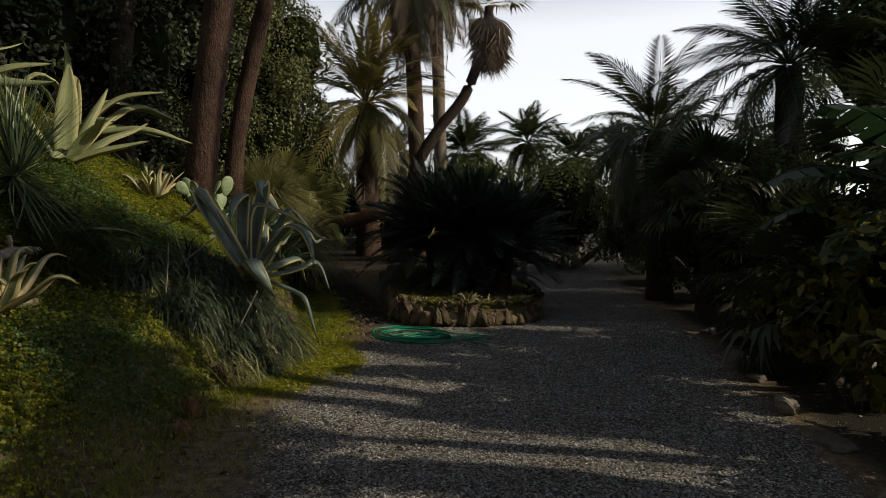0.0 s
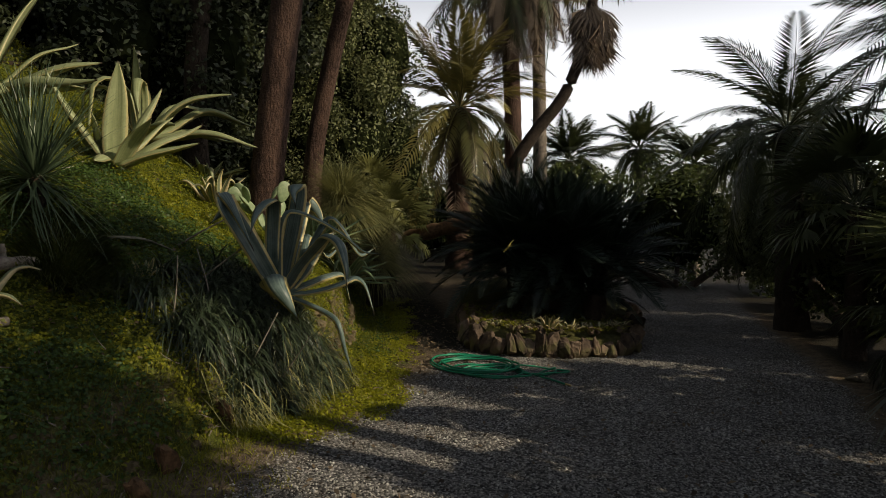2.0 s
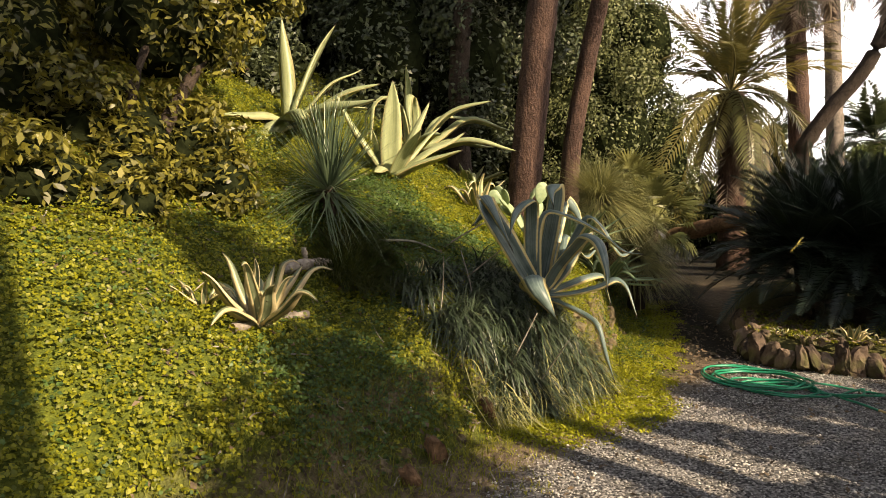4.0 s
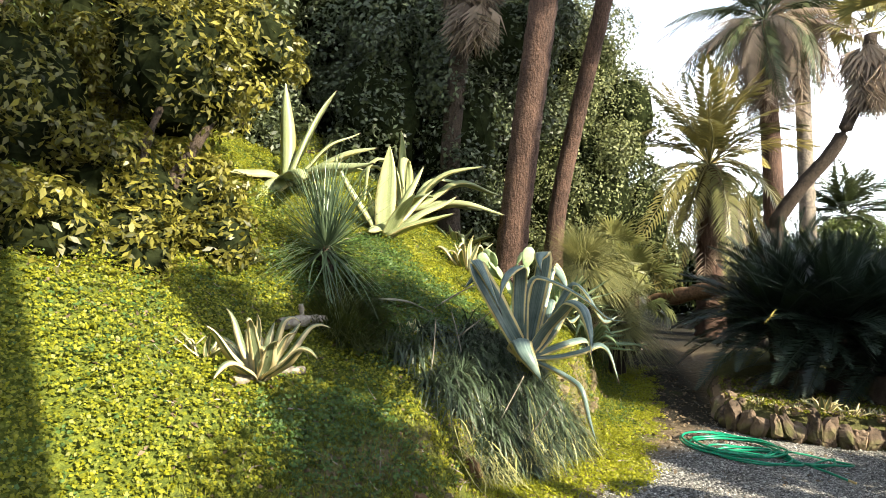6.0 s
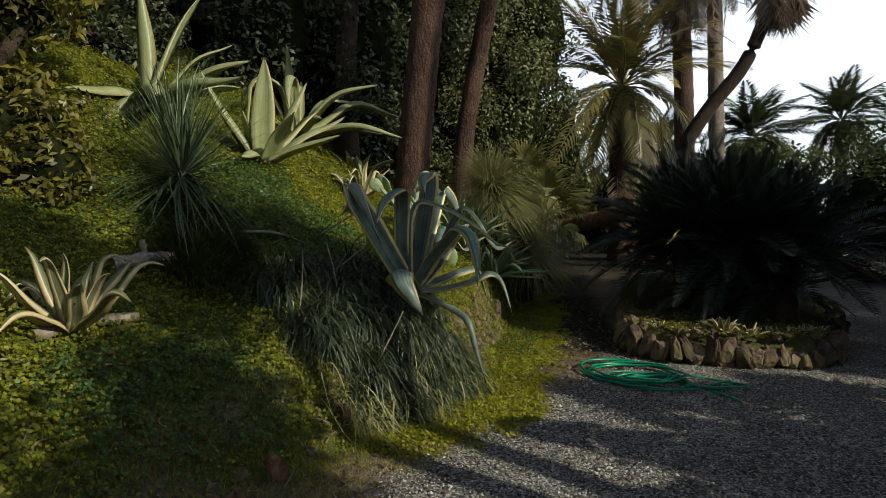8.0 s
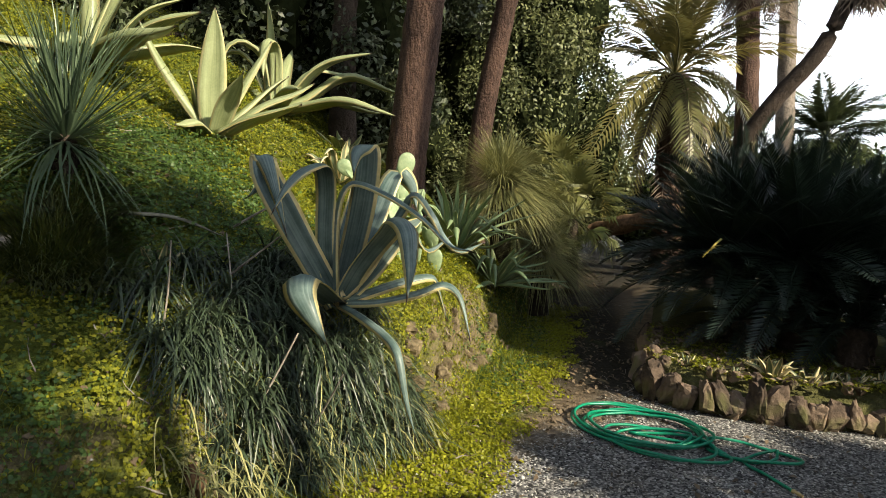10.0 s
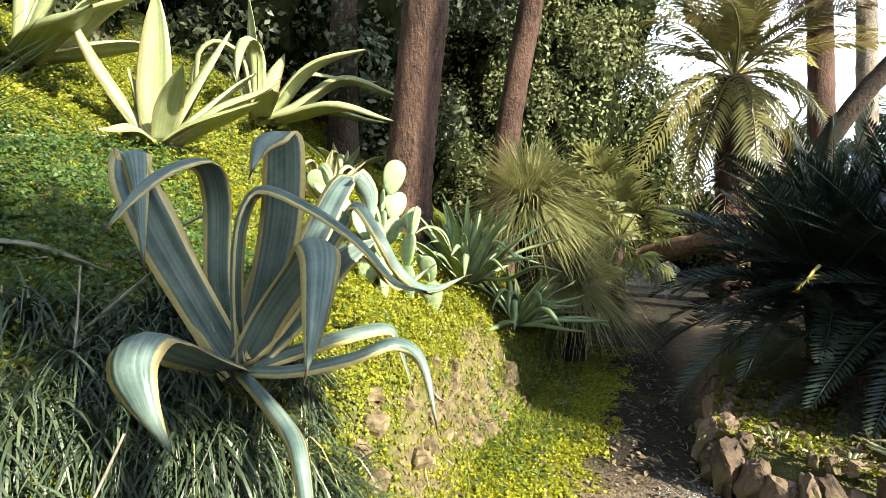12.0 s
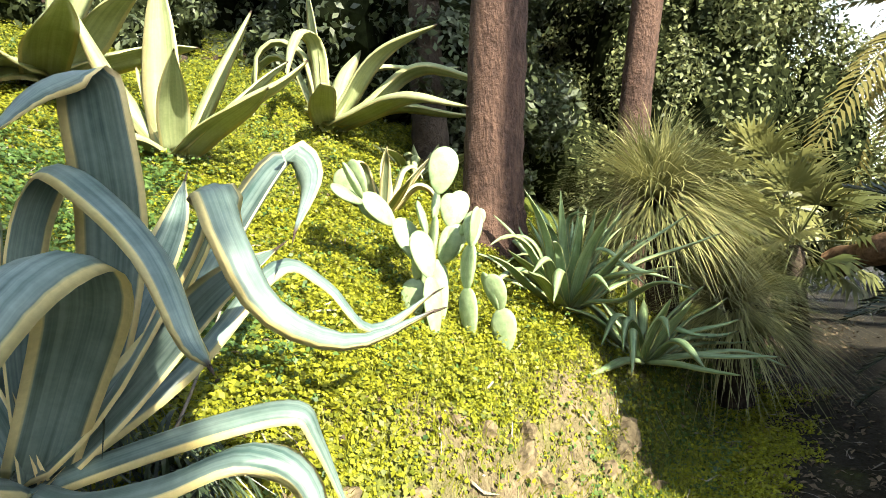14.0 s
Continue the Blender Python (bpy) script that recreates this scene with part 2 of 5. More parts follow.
# ---- mesh helpers ----
def npmesh(name, V, F, mat, smooth=False, attrs=None):
    """A mesh from an array of places and one of equal-sided faces."""
    V, F = np.asarray(V, dtype=np.float32), np.asarray(F, dtype=np.int32)
    me = bpy.data.meshes.new(name)
    me.vertices.add(len(V))
    me.vertices.foreach_set("co", V.ravel())
    k = F.shape[1]
    me.loops.add(F.size)
    me.loops.foreach_set("vertex_index", F.ravel())
    me.polygons.add(len(F))
    me.polygons.foreach_set("loop_start", np.arange(len(F), dtype=np.int32) * k)
    if smooth:
        me.polygons.foreach_set("use_smooth", np.ones(len(F), dtype=bool))
    for key, val in (attrs or {}).items():
        me.attributes.new(key, "FLOAT", "POINT").data.foreach_set("value", np.asarray(val, dtype=np.float32))
    me.materials.append(mat)
    me.update(calc_edges=True)
    return me


def piece(name, me, parent=None, m=None, label=""):
    ob = new(name, me)
    if parent is not None:
        ob.parent = parent
    if m is not None:
        ob.matrix_basis = m
    return tagged(ob, label) if label else ob


def part(name, bm, material, parent, label=""):
    me = bpy.data.meshes.new(name)
    bm.to_mesh(me)
    bm.free()
    me.materials.append(material)
    return piece(name, me, parent, None, label)


def thing(name, at, label, category, group="", rz=0.0, kind=""):
    e = new(name)
    e.empty_display_size = 0.1
    e.matrix_basis = pose(at[0], at[1], at[2], 0, 0, rz)
    return tagged(e, label, category, group, kind)


def merge(parts):
    """Joins (V, F) pairs of equal-sided faces."""
    vs, fs, n = [], [], 0
    for v, f in parts:
        vs.append(np.asarray(v)), fs.append(np.asarray(f) + n)
        n += len(v)
    return np.concatenate(vs), np.concatenate(fs)


def smooth_path(pts, n):
    """n places along a Catmull-Rom curve through pts."""
    p = [Vector(q) for q in pts]
    p = [p[0] * 2 - p[1]] + p + [p[-1] * 2 - p[-2]]
    segs, out = len(p) - 3, []
    for i in range(n):
        s = i / (n - 1) * segs
        k = min(int(s), segs - 1)
        t = s - k
        a, b, c, d = p[k:k + 4]
        out.append(0.5 * (2 * b + (c - a) * t + (2 * a - 5 * b + 4 * c - d) * t * t + (3 * b - 3 * c + d - a) * t ** 3))
    return out


def tube(path, radii, sides=10, bumps=0.0, rng=None):
    """A tube along path, capped at its ends by small rings."""
    V, F = [], []
    n = len(path)
    for i, p in enumerate(path):
        d = (path[min(i + 1, n - 1)] - path[max(i - 1, 0)]).normalized()
        a = d.orthogonal().normalized() if abs(d.z) < 0.9 else Vector((1, 0, 0)).cross(d).normalized()
        b = d.cross(a)
        for j in range(sides):
            w = 2 * math.pi * j / sides
            r = radii[i] * (1 + (bumps * (rng.random() - 0.5) if rng else 0.0))
            V.append(p + (a * math.cos(w) + b * math.sin(w)) * r)
    for i in range(n - 1):
        for j in range(sides):
            k = (j + 1) % sides
            F.append((i * sides + j, i * sides + k, (i + 1) * sides + k, (i + 1) * sides + j))
    for c, ring in ((0, 0), (n - 1, (n - 1) * sides)):
        V.append(path[c])
        m = len(V) - 1
        for j in range(0, sides, 2):
            F.append((ring + j, ring + (j + 1) % sides, ring + (j + 2) % sides, m))
    return np.array([tuple(v) for v in V]), np.array(F)


def fleshy_leaf(name, pts, width, mat, n=16, thick=0.018, gutter=0.35, twist=0.0, facing=None):
    """A thick leaf along pts: widest at a third, guttered, pointed, with the fields across and along."""
    path = smooth_path(pts, n)
    c = 5
    V, F, ac, al = [], [], [], []
    flat = Vector((path[-1].x - path[0].x, path[-1].y - path[0].y, 0))
    if flat.length < 0.03:
        flat = Vector((1, 0, 0))
    side0 = Vector((0, 0, 1)).cross(flat).normalized()
    if facing is not None:
        side0 = Vector(facing).normalized()
    for i, p in enumerate(path):
        s = i / (n - 1)
        d = (path[min(i + 1, n - 1)] - path[max(i - 1, 0)]).normalized()
        side = (side0 - d * side0.dot(d)).normalized()
        side = Matrix.Rotation(twist * s, 3, d) @ side
        up = d.cross(side).normalized() * -1
        if i == 0 and up.z < -0.2:
            up = -up
        w = width * (0.80 + 0.59 * s if s < 0.34 else 1.0 * (1 - ((s - 0.34) / 0.66) ** 2.2)) * 0.5
        w = max(w, 0.002)
        th = thick * (1.3 - s) + 0.002
        ring = []
        for j in range(c):
            q = -1 + 2 * j / (c - 1)
            ring.append((q, q * q * gutter * w))
        for j in range(c - 2, 0, -1):
            q = -1 + 2 * j / (c - 1)
            ring.append((q, q * q * gutter * w - th * (1 - q * q)))
        for q, hgt in ring:
            V.append(tuple(p + side * (q * w) + up * hgt))
            ac.append(q), al.append(s)
    k = 2 * c - 2
    for i in range(n - 1):
        for j in range(k):
            F.append((i * k + j, i * k + (j + 1) % k, (i + 1) * k + (j + 1) % k, (i + 1) * k + j))
    return npmesh(name, V, F, mat, True, {"across": ac, "along": al})


def blades(rng, roots, dirs, lengths, widths, droop, segs=4, curl=0.35):
    """Many thin arching blades at once: roots (n,3), dirs (n,3) unit, lengths (n), widths (n), droop (n)."""
    n = len(roots)
    s = np.linspace(0, 1, segs + 1)
    side = np.cross(dirs, np.array([0, 0, 1.0]))
    side /= np.linalg.norm(side, axis=1, keepdims=True) + 1e-6
    wob = rng.normal(0, curl, (n, 1)) * side
    V = np.zeros((n, segs + 1, 2, 3))
    for i, q in enumerate(s):
        p = roots + dirs * (lengths * q)[:, None] + wob * (lengths * q * q * 0.5)[:, None]
        p[:, 2] -= droop * lengths * q * q
        w = widths * (1 - q ** 1.6) * 0.5 + 0.0006
        V[:, i, 0] = p - side * w[:, None]
        V[:, i, 1] = p + side * w[:, None]
    base = (np.arange(n) * (segs + 1) * 2)[:, None]
    F = np.concatenate([base + np.array([[2 * i, 2 * i + 1, 2 * i + 3, 2 * i + 2]]) for i in range(segs)], 0)
    return V.reshape(-1, 3), F


def kites(rng, centres, normals, size, stretch=1.8, jitter=0.6, fold=0.25):
    """Many small pointed leaves: one folded kite each, lying across its normal."""
    n = len(centres)
    nor = normals + rng.normal(0, jitter, (n, 3))
    nor /= np.linalg.norm(nor, axis=1, keepdims=True) + 1e-6
    t = rng.normal(0, 1, (n, 3))
    t -= nor * np.sum(t * nor, 1, keepdims=True)
    t /= np.linalg.norm(t, axis=1, keepdims=True) + 1e-6
    b = np.cross(nor, t)
    L = (size * rng.uniform(0.6, 1.35, n))[:, None]
    W = L / stretch * 0.5
    V = np.stack([centres - t * L * 0.5, centres + b * W - t * L * 0.05 + nor * W * fold, centres + t * L * 0.5 - nor * L * 0.12, centres - b * W - t * L * 0.05 + nor * W * fold], 1)
    F = np.arange(n * 4).reshape(n, 4)
    return V.reshape(-1, 3), F


def frond_mesh(name, mat, length, n, leaflet, lw, arch, vee=0.5, sweep=0.5, seed=0, droop=0.15, stem=0.15, ragged=0.0):
    """A feather leaf along +x from the origin, arching down by arch, with n leaflets a side."""
    rng = np.random.default_rng(seed)
    s = np.linspace(0, 1, 12)
    spine = [Vector((length * (q - 0.12 * arch * q * q), 0.03 * math.sin(3 * q), -arch * length * q ** 2.2 * 0.6)) for q in s]
    V, F = tube(spine, [0.016 * length * (1.05 - q) * 0.5 + 0.003 for q in s], 4)
    out = [(V, F)]
    L, K = [], 0
    for i in range(n):
        q = stem + (1 - stem) * (i + 0.5) / n
        x = q * 11
        k = min(int(x), 10)
        p = spine[k].lerp(spine[k + 1], x - k)
        d = (spine[k + 1] - spine[k]).normalized()
        env = math.sin(math.pi * min(1.0, 0.18 + 0.80 * (q - stem) / (1 - stem))) ** 0.6
        for sg in (-1, 1):
            if rng.random() < ragged:
                continue
            ll = leaflet * env * rng.uniform(0.85, 1.1)
            up = Vector((0, 0, 1)) - d * d.z
            out_dir = (Vector((0, sg, 0)) + d * (sweep + 0.5 * q) + up * (vee + rng.normal(0, 0.12))).normalized()
            w = d * lw * 0.5
            mid = p + out_dir * ll * 0.45
            tip = p + out_dir * ll + Vector((0, 0, -droop * ll))
            L += [tuple(p), tuple(mid - w), tuple(tip), tuple(mid + w)]
            K += 1
    out.append((np.array(L), np.arange(K * 4).reshape(K, 4)))
    V, F = merge(out)
    return npmesh(name, V, F, mat)


def fan_mesh(name, mat, stalk, radius, n=22, spread=2.5, droop=0.35, seed=0):
    """A fan leaf: a stalk along +x and a pleated half disc of pointed strips."""
    rng = np.random.default_rng(seed)
    pts = [Vector((stalk * q, 0, -0.08 * stalk * q * q)) for q in (0, 0.5, 1)]
    V, F = tube(pts, [0.014, 0.011, 0.009], 4)
    out = [(V, F)]
    h, L = pts[-1], []
    for i in range(n):
        a = spread * (i / (n - 1) - 0.5) * 2 * 0.62
        r = radius * (0.75 + 0.25 * math.cos(a)) * rng.uniform(0.9, 1.08)
        d = Vector((math.cos(a), math.sin(a), 0.05 * (-1) ** i))
        w = Vector((-math.sin(a), math.cos(a), 0.25)) * (radius * spread / n * 0.42)
        mid = h + d * r * 0.55
        tip = h + d * r + Vector((0, 0, -droop * r * rng.uniform(0.5, 1.3)))
        L += [tuple(h), tuple(mid - w), tuple(tip), tuple(mid + w)]
    out.append((np.array(L), np.arange(n * 4).reshape(n, 4)))
    V, F = merge(out)
    return npmesh(name, V, F, mat)


# ---- the lie of the land ----
def lerp_table(v, table):
    xs, ys = [a for a, b in table], [b for a, b in table]
    return np.interp(v, xs, ys)


FOOT = [(-30, -2.2), (0, -1.75), (3.0, -1.75), (4.4, -1.8), (5.4, -1.65), (6.4, -1.52), (7.0, -1.6), (7.8, -1.85), (9.0, -2.05), (10, -2.25), (12, -2.95), (16, -4.4), (22, -7.0), (60, -20)]
STEP = [(-30, 0.0), (4.8, 0.0), (5.6, 0.33), (6.4, 0.42), (8, 0.42), (9.2, 0.42), (10.5, 0.35), (12, 0.2), (60, 0)]


def sstep(v):
    v = np.clip(v, 0, 1)
    return v * v * (3 - 2 * v)


def wobble(x, y):
    return 0.5 * np.sin(1.7 * x + 0.6 * np.sin(2.3 * y)) * np.sin(1.3 * y + 0.8) + 0.3 * np.sin(4.1 * x + 2.2 * y) * np.sin(3.3 * y - 1.7 * x) + 0.2 * np.sin(9.3 * y + 5.0 * x) * np.sin(8.1 * x - 3.0 * y)


SLOPE = [(-30, 0.62), (4, 0.70), (5.5, 0.57), (8, 0.60), (9.2, 0.70), (60, 0.70)]


def ground_z(x, y):
    x, y = np.asarray(x, dtype=float), np.asarray(y, dtype=float)
    d = lerp_table(y, FOOT) - x + 0.10 * np.sin(3.1 * y) * np.sin(1.3 * y + 1)
    base = np.clip(0.02 - 0.05 * x, -0.10, 0.10)
    rise = 0.055 * np.clip(y - 9.0, 0, 14) * sstep((0.6 - x) / 1.6)
    up = np.clip(d, 0, None)
    k = lerp_table(y, SLOPE)
    hill = np.where(up < 5.5, k * up, k * 5.5 + 0.35 * (up - 5.5))
    hill = hill * sstep(up / 0.5) + lerp_table(y, STEP) * sstep(up / 0.38)
    hill = np.where(up > 14, np.minimum(hill, k * 5.5 + 0.35 * 8.5 + lerp_table(y, STEP)), hill)
    return base + rise + hill + 0.07 * wobble(1.2 * x, 1.3 * y) * sstep(up / 0.6) + 0.012 * wobble(1.3 * x, 1.4 * y)


RIGHT_EDGE = [(-30, 2.3), (0, 2.35), (4, 2.5), (6, 2.9), (8, 3.3), (12, 3.8), (16, 4.3), (20, 5.5), (60, 9)]


def gravel_field(x, y):
    w = 0.22 * wobble(2.1 * x, 2.3 * y)
    left = sstep((x - lerp_table(y, [(-30, -1.7), (3, -1.35), (5, -1.45), (6.5, -1.3), (7.5, -0.95), (8.5, -0.95), (9.5, 0.3), (60, 0.3)]) + w) / 0.45)
    right = sstep((lerp_table(y, RIGHT_EDGE) - x + 0.5 * w) / 0.25)
    far = sstep((17.5 - y) / 1.0)
    return left * right * far


def cut_face(x, y):
    """The crumbling face of the bank, where earth and stones show."""
    d = lerp_table(y, FOOT) - x + 0.10 * np.sin(3.1 * y) * np.sin(1.3 * y + 1)
    band = sstep((d + 0.02) / 0.08) * sstep((0.42 + 0.16 * wobble(3 * x, 3.4 * y) - d) / 0.14)
    return band * sstep((y - 6.7) / 0.5) * sstep((9.4 - y) / 0.5) * sstep((wobble(3.3 * x + 2, 2.7 * y) + 0.22) / 0.5)


def moss_field(x, y):
    d = lerp_table(y, FOOT) - x
    hill = sstep((d + lerp_table(y, [(3, 0.15), (6, 0.3), (7, 0.7), (8.5, 0.8), (12, 0.8)]) + 0.3 * wobble(2 * x, 2 * y)) / 0.4) * sstep((7.5 - d) / 2)
    bare = sstep((0.5 - np.abs(d - 0.18)) / 0.3) * sstep(wobble(3 * x + 1, 2.2 * y) + 0.45)
    sidepath = sstep((0.45 - np.abs(x - lerp_table(y, [(8, -1.0), (10, -1.75), (12, -2.5), (16, -3.7), (20, -5.4)]))) / 0.3) * sstep((y - 8.2) / 1.0)
    return np.clip(hill * (1 - 0.8 * bare) * (1 - sidepath) * (1 - 0.75 * cut_face(x, y)), 0, 1)


# where leaf litter lies and the soil colour is darkened for tree shade
def shaded_humus_field(x, y):
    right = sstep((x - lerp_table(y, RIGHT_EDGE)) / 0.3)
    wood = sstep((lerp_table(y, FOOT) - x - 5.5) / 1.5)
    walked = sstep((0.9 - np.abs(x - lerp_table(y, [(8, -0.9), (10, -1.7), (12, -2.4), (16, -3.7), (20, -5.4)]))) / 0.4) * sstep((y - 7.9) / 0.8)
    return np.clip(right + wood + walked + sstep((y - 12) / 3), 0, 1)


def axis(near0, near1, step, far):
    a = list(np.arange(near0, near1 + step / 2, step))
    g, q = step, near1
    while q < far:
        g *= 1.35
        q += g
        a.append(q)
    g, q = step, near0
    while q > -far:
        g *= 1.35
        q -= g
        a.insert(0, q)
    return np.array(a)


gx, gy = axis(-6.5, 4.0, 0.06, 900), axis(1.5, 13.0, 0.07, 900)
GX, GY = np.meshgrid(gx, gy)
GZ = ground_z(GX, GY)
nx, ny = len(gx), len(gy)
idx = np.arange(nx * ny).reshape(ny, nx)
quads = np.stack([idx[:-1, :-1], idx[:-1, 1:], idx[1:, 1:], idx[1:, :-1]], -1).reshape(-1, 4)
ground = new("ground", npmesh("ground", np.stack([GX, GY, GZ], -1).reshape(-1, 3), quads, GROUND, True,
                              {"gravel": gravel_field(GX, GY).ravel(), "moss": moss_field(GX, GY).ravel(), "shaded_humus": shaded_humus_field(GX, GY).ravel()}))
tagged(ground, "sloping garden ground of mossy earth beside grey gravel", "ground", kind="structure")


def surface(x, y):
    z = ground_z(x, y)
    e = 0.03
    n = np.stack([-(ground_z(x + e, y) - z) / e, -(ground_z(x, y + e) - z) / e, np.ones_like(z)], -1)
    return z, n / np.linalg.norm(n, axis=-1, keepdims=True)


def gz(x, y):
    return float(ground_z(x, y))


# ---- loose covers: pebbles, clover, grass, fallen leaves ----
def stuff(name, V, F, mat, label, category):
    return tagged(new(name, npmesh(name, V, F, mat)), label, category, kind="stuff")


def scatter(rng, n, x0, x1, y0, y1, field, power=1.0):
    x, y = rng.uniform(x0, x1, n), rng.uniform(y0, y1, n)
    keep = rng.random(n) < field(x, y) ** power
    return x[keep], y[keep]


def pebbles():
    rng = np.random.default_rng(3)
    n = 78000
    x, y = scatter(rng, n, -2.2, 3.2, 2.3, 9.2, lambda a, b: np.clip(gravel_field(a, b), 0.03, 1) * np.clip(1.25 - (b - 2.3) / 10, 0, 1))
    z = ground_z(x, y)
    n = len(x)
    r = rng.gamma(3.0, 0.0014, n) + 0.0024
    octa = np.array([(1, 0, 0), (-1, 0, 0), (0, 1, 0), (0, -1, 0), (0, 0, 0.7), (0, 0, -0.5)], dtype=float)
    of = np.array([(0, 2, 4), (2, 1, 4), (1, 3, 4), (3, 0, 4), (2, 0, 5), (1, 2, 5), (3, 1, 5), (0, 3, 5)])
    a = rng.uniform(0, 6.28, n)
    V = octa[None] * rng.uniform(0.6, 1.3, (n, 6, 3)) * r[:, None, None]
    ca, sa = np.cos(a)[:, None], np.sin(a)[:, None]
    V = np.stack([V[..., 0] * ca - V[..., 1] * sa, V[..., 0] * sa + V[..., 1] * ca, V[..., 2]], -1)
    V += np.stack([x, y, z + 0.3 * r], -1)[:, None, :]
    F = (np.arange(n) * 6)[:, None, None] + of[None]
    stuff("pebbles", V.reshape(-1, 3), F.reshape(-1, 3), PEBBLE, "loose grey limestone gravel on the path", "gravel")


def shade_patch(x, y):
    """Where darker leaves take over from yellow clover, standing in for shade on the slope."""
    low = sstep((x + 2.95) / 0.5) * sstep((y - 3.4) / 0.5) * sstep((5.1 - y) / 0.5)
    mid = sstep((x + 4.6) / 0.6) * sstep((-2.4 - x) / 0.4) * sstep((y - 5.0) / 0.5) * sstep((7.6 - y) / 0.6)
    return np.clip(0.85 * low + mid + 0.4 * wobble(2.2 * x + 3, 2.0 * y + 1), 0.03, 0.97)


def ground_cover(name, seed, mat, field, n, size, box, label, height=0.08, lift=0.0):
    rng = np.random.default_rng(seed)
    x, y = scatter(rng, n, *box, field)
    z, nor = surface(x, y)
    tall = height * (0.15 + 0.5 * np.clip(0.5 + wobble(2.5 * x, 2.7 * y), 0, 1.3) + 0.5 * np.clip(0.5 + wobble(7 * x, 6.5 * y), 0, 1.3))
    h = rng.uniform(0.1, 1.0, len(x)) * tall
    out = []
    for k in range(3):
        off = rng.normal(0, size * 0.55, (len(x), 3))
        c = np.stack([x, y, z + lift + h], -1) + off * np.array([1, 1, 0.4])
        out.append(kites(rng, c, nor * 1.0 + np.array([0.15, 0, 0.3]), size, 1.25, 0.6))
    V, F = merge(out)
    stuff(name, V, F, mat, label, "ground cover")


def hill_field(x, y):
    d = lerp_table(y, FOOT) - x
    return sstep((d - 0.02) / 0.3) * np.clip(moss_field(x, y) + 0.12, 0, 1) * (1 - 0.5 * cut_face(x, y))


def grass_patch(name, seed, n, box, field, length, label, mat=GRASS, width=0.004, lean=0.5):
    rng = np.random.default_rng(seed)
    x, y = scatter(rng, n, *box, field)
    z = ground_z(x, y)
    d = np.stack([rng.normal(0, lean, len(x)), rng.normal(0, lean, len(x)), np.ones(len(x))], -1)
    d /= np.linalg.norm(d, axis=1, keepdims=True)
    V, F = blades(rng, np.stack([x, y, z - 0.005], -1), d, length * rng.uniform(0.4, 1.3, len(x)), np.full(len(x), width), rng.uniform(0.1, 0.5, len(x)), 2)
    stuff(name, V, F, mat, label, "grass")


def verge_field(x, y):
    d = lerp_table(y, FOOT) - x
    band = sstep((0.75 + 0.25 * wobble(3 * x, 2.5 * y) + d) / 0.25) * sstep((0.15 - d) / 0.2)
    return band * sstep(wobble(2.2 * x + 5, 2.0 * y) + 0.75) * (0.62 + 0.38 * sstep((y - 5.5) / 2.0))


def litter_field(x, y):
    c = lerp_table(y, [(7, -0.9), (8, -1.0), (10, -1.75), (12, -2.5), (16, -3.7), (20, -5.4)])
    return sstep((0.85 - np.abs(x - c)) / 0.5) * 0.9


def fallen_leaves():
    rng = np.random.default_rng(8)
    x1, y1 = scatter(rng, 11000, -5, 0.3, 7.4, 16, litter_field)
    x2, y2 = scatter(rng, 5200, -2.3, 2.6, 2.5, 8.5, lambda a, b: np.clip(0.75 - 0.35 * (a + 1.9), 0.10, 0.75))
    x3, y3 = scatter(rng, 3600, -6, -1.7, 3, 9, lambda a, b: np.full_like(a, 0.7))
    x, y = np.concatenate([x1, x2, x3]), np.concatenate([y1, y2, y3])
    z, nor = surface(x, y)
    V, F = kites(rng, np.stack([x, y, z + 0.012], -1), nor, 0.045, 1.9, 0.35)
    stuff("fallen_leaves", V, F, LITTER, "dry brown fallen leaves on the ground", "leaves")


# ---- plants ----
def rosette(name, at, mats, leaves, label, category, group="", rz=0.0):
    """A plant of fleshy leaves: each leaf is (turn, rise at the foot, length, width, rise at the tip, where it bends)."""
    t = thing(name, at, label, category, group, rz)
    for turn, rise0, length, width, rise1, bend in leaves:
        rng = random.Random(int(turn * 7 + length * 1000))
        sway, wave, twist = rng.uniform(-0.10, 0.10), rng.uniform(-0.025, 0.025), rng.uniform(-0.4, 0.4)
        pts, p = [Vector((0.04, 0, 0))], Vector((0.04, 0, 0))
        for i in range(8):
            q = (i + 1) / 8
            e = radians(rise0 + (rise1 - rise0) * float(sstep((q - bend + 0.22) / 0.44)))
            p = p + Vector((math.cos(e), sway * q, math.sin(e))) * length / 8
            pts.append(p + Vector((0, wave * length * math.sin(6 * q), wave * length * math.sin(9 * q + turn))))
        piece("leaf", fleshy_leaf("leaf", pts, width, mats, 18, 0.02 * width / 0.15 + 0.004, 0.35 + rng.uniform(-0.1, 0.15), twist, (0, 1, 0)), t, pose(0, 0, 0, 0, 0, turn))
    return t


def random_leaves(seed, n, length, width, low=10, high=80, bend=0.6, fall=-40):
    rng = random.Random(seed)
    out = []
    for i in range(n):
        q = i / max(1, n - 1)
        rise = low + (high - low) * q + rng.uniform(-8, 8)
        folded = rng.random() < 0.45 and rise > 30
        out.append((i * 137.5 + rng.uniform(-18, 18), rise, length * rng.uniform(0.8, 1.15) * (1 - 0.25 * q), width * rng.uniform(0.8, 1.15),
                    fall + rng.uniform(-30, 20) if folded else rise - rng.uniform(5, 35), bend + rng.uniform(-0.12, 0.2)))
    return out


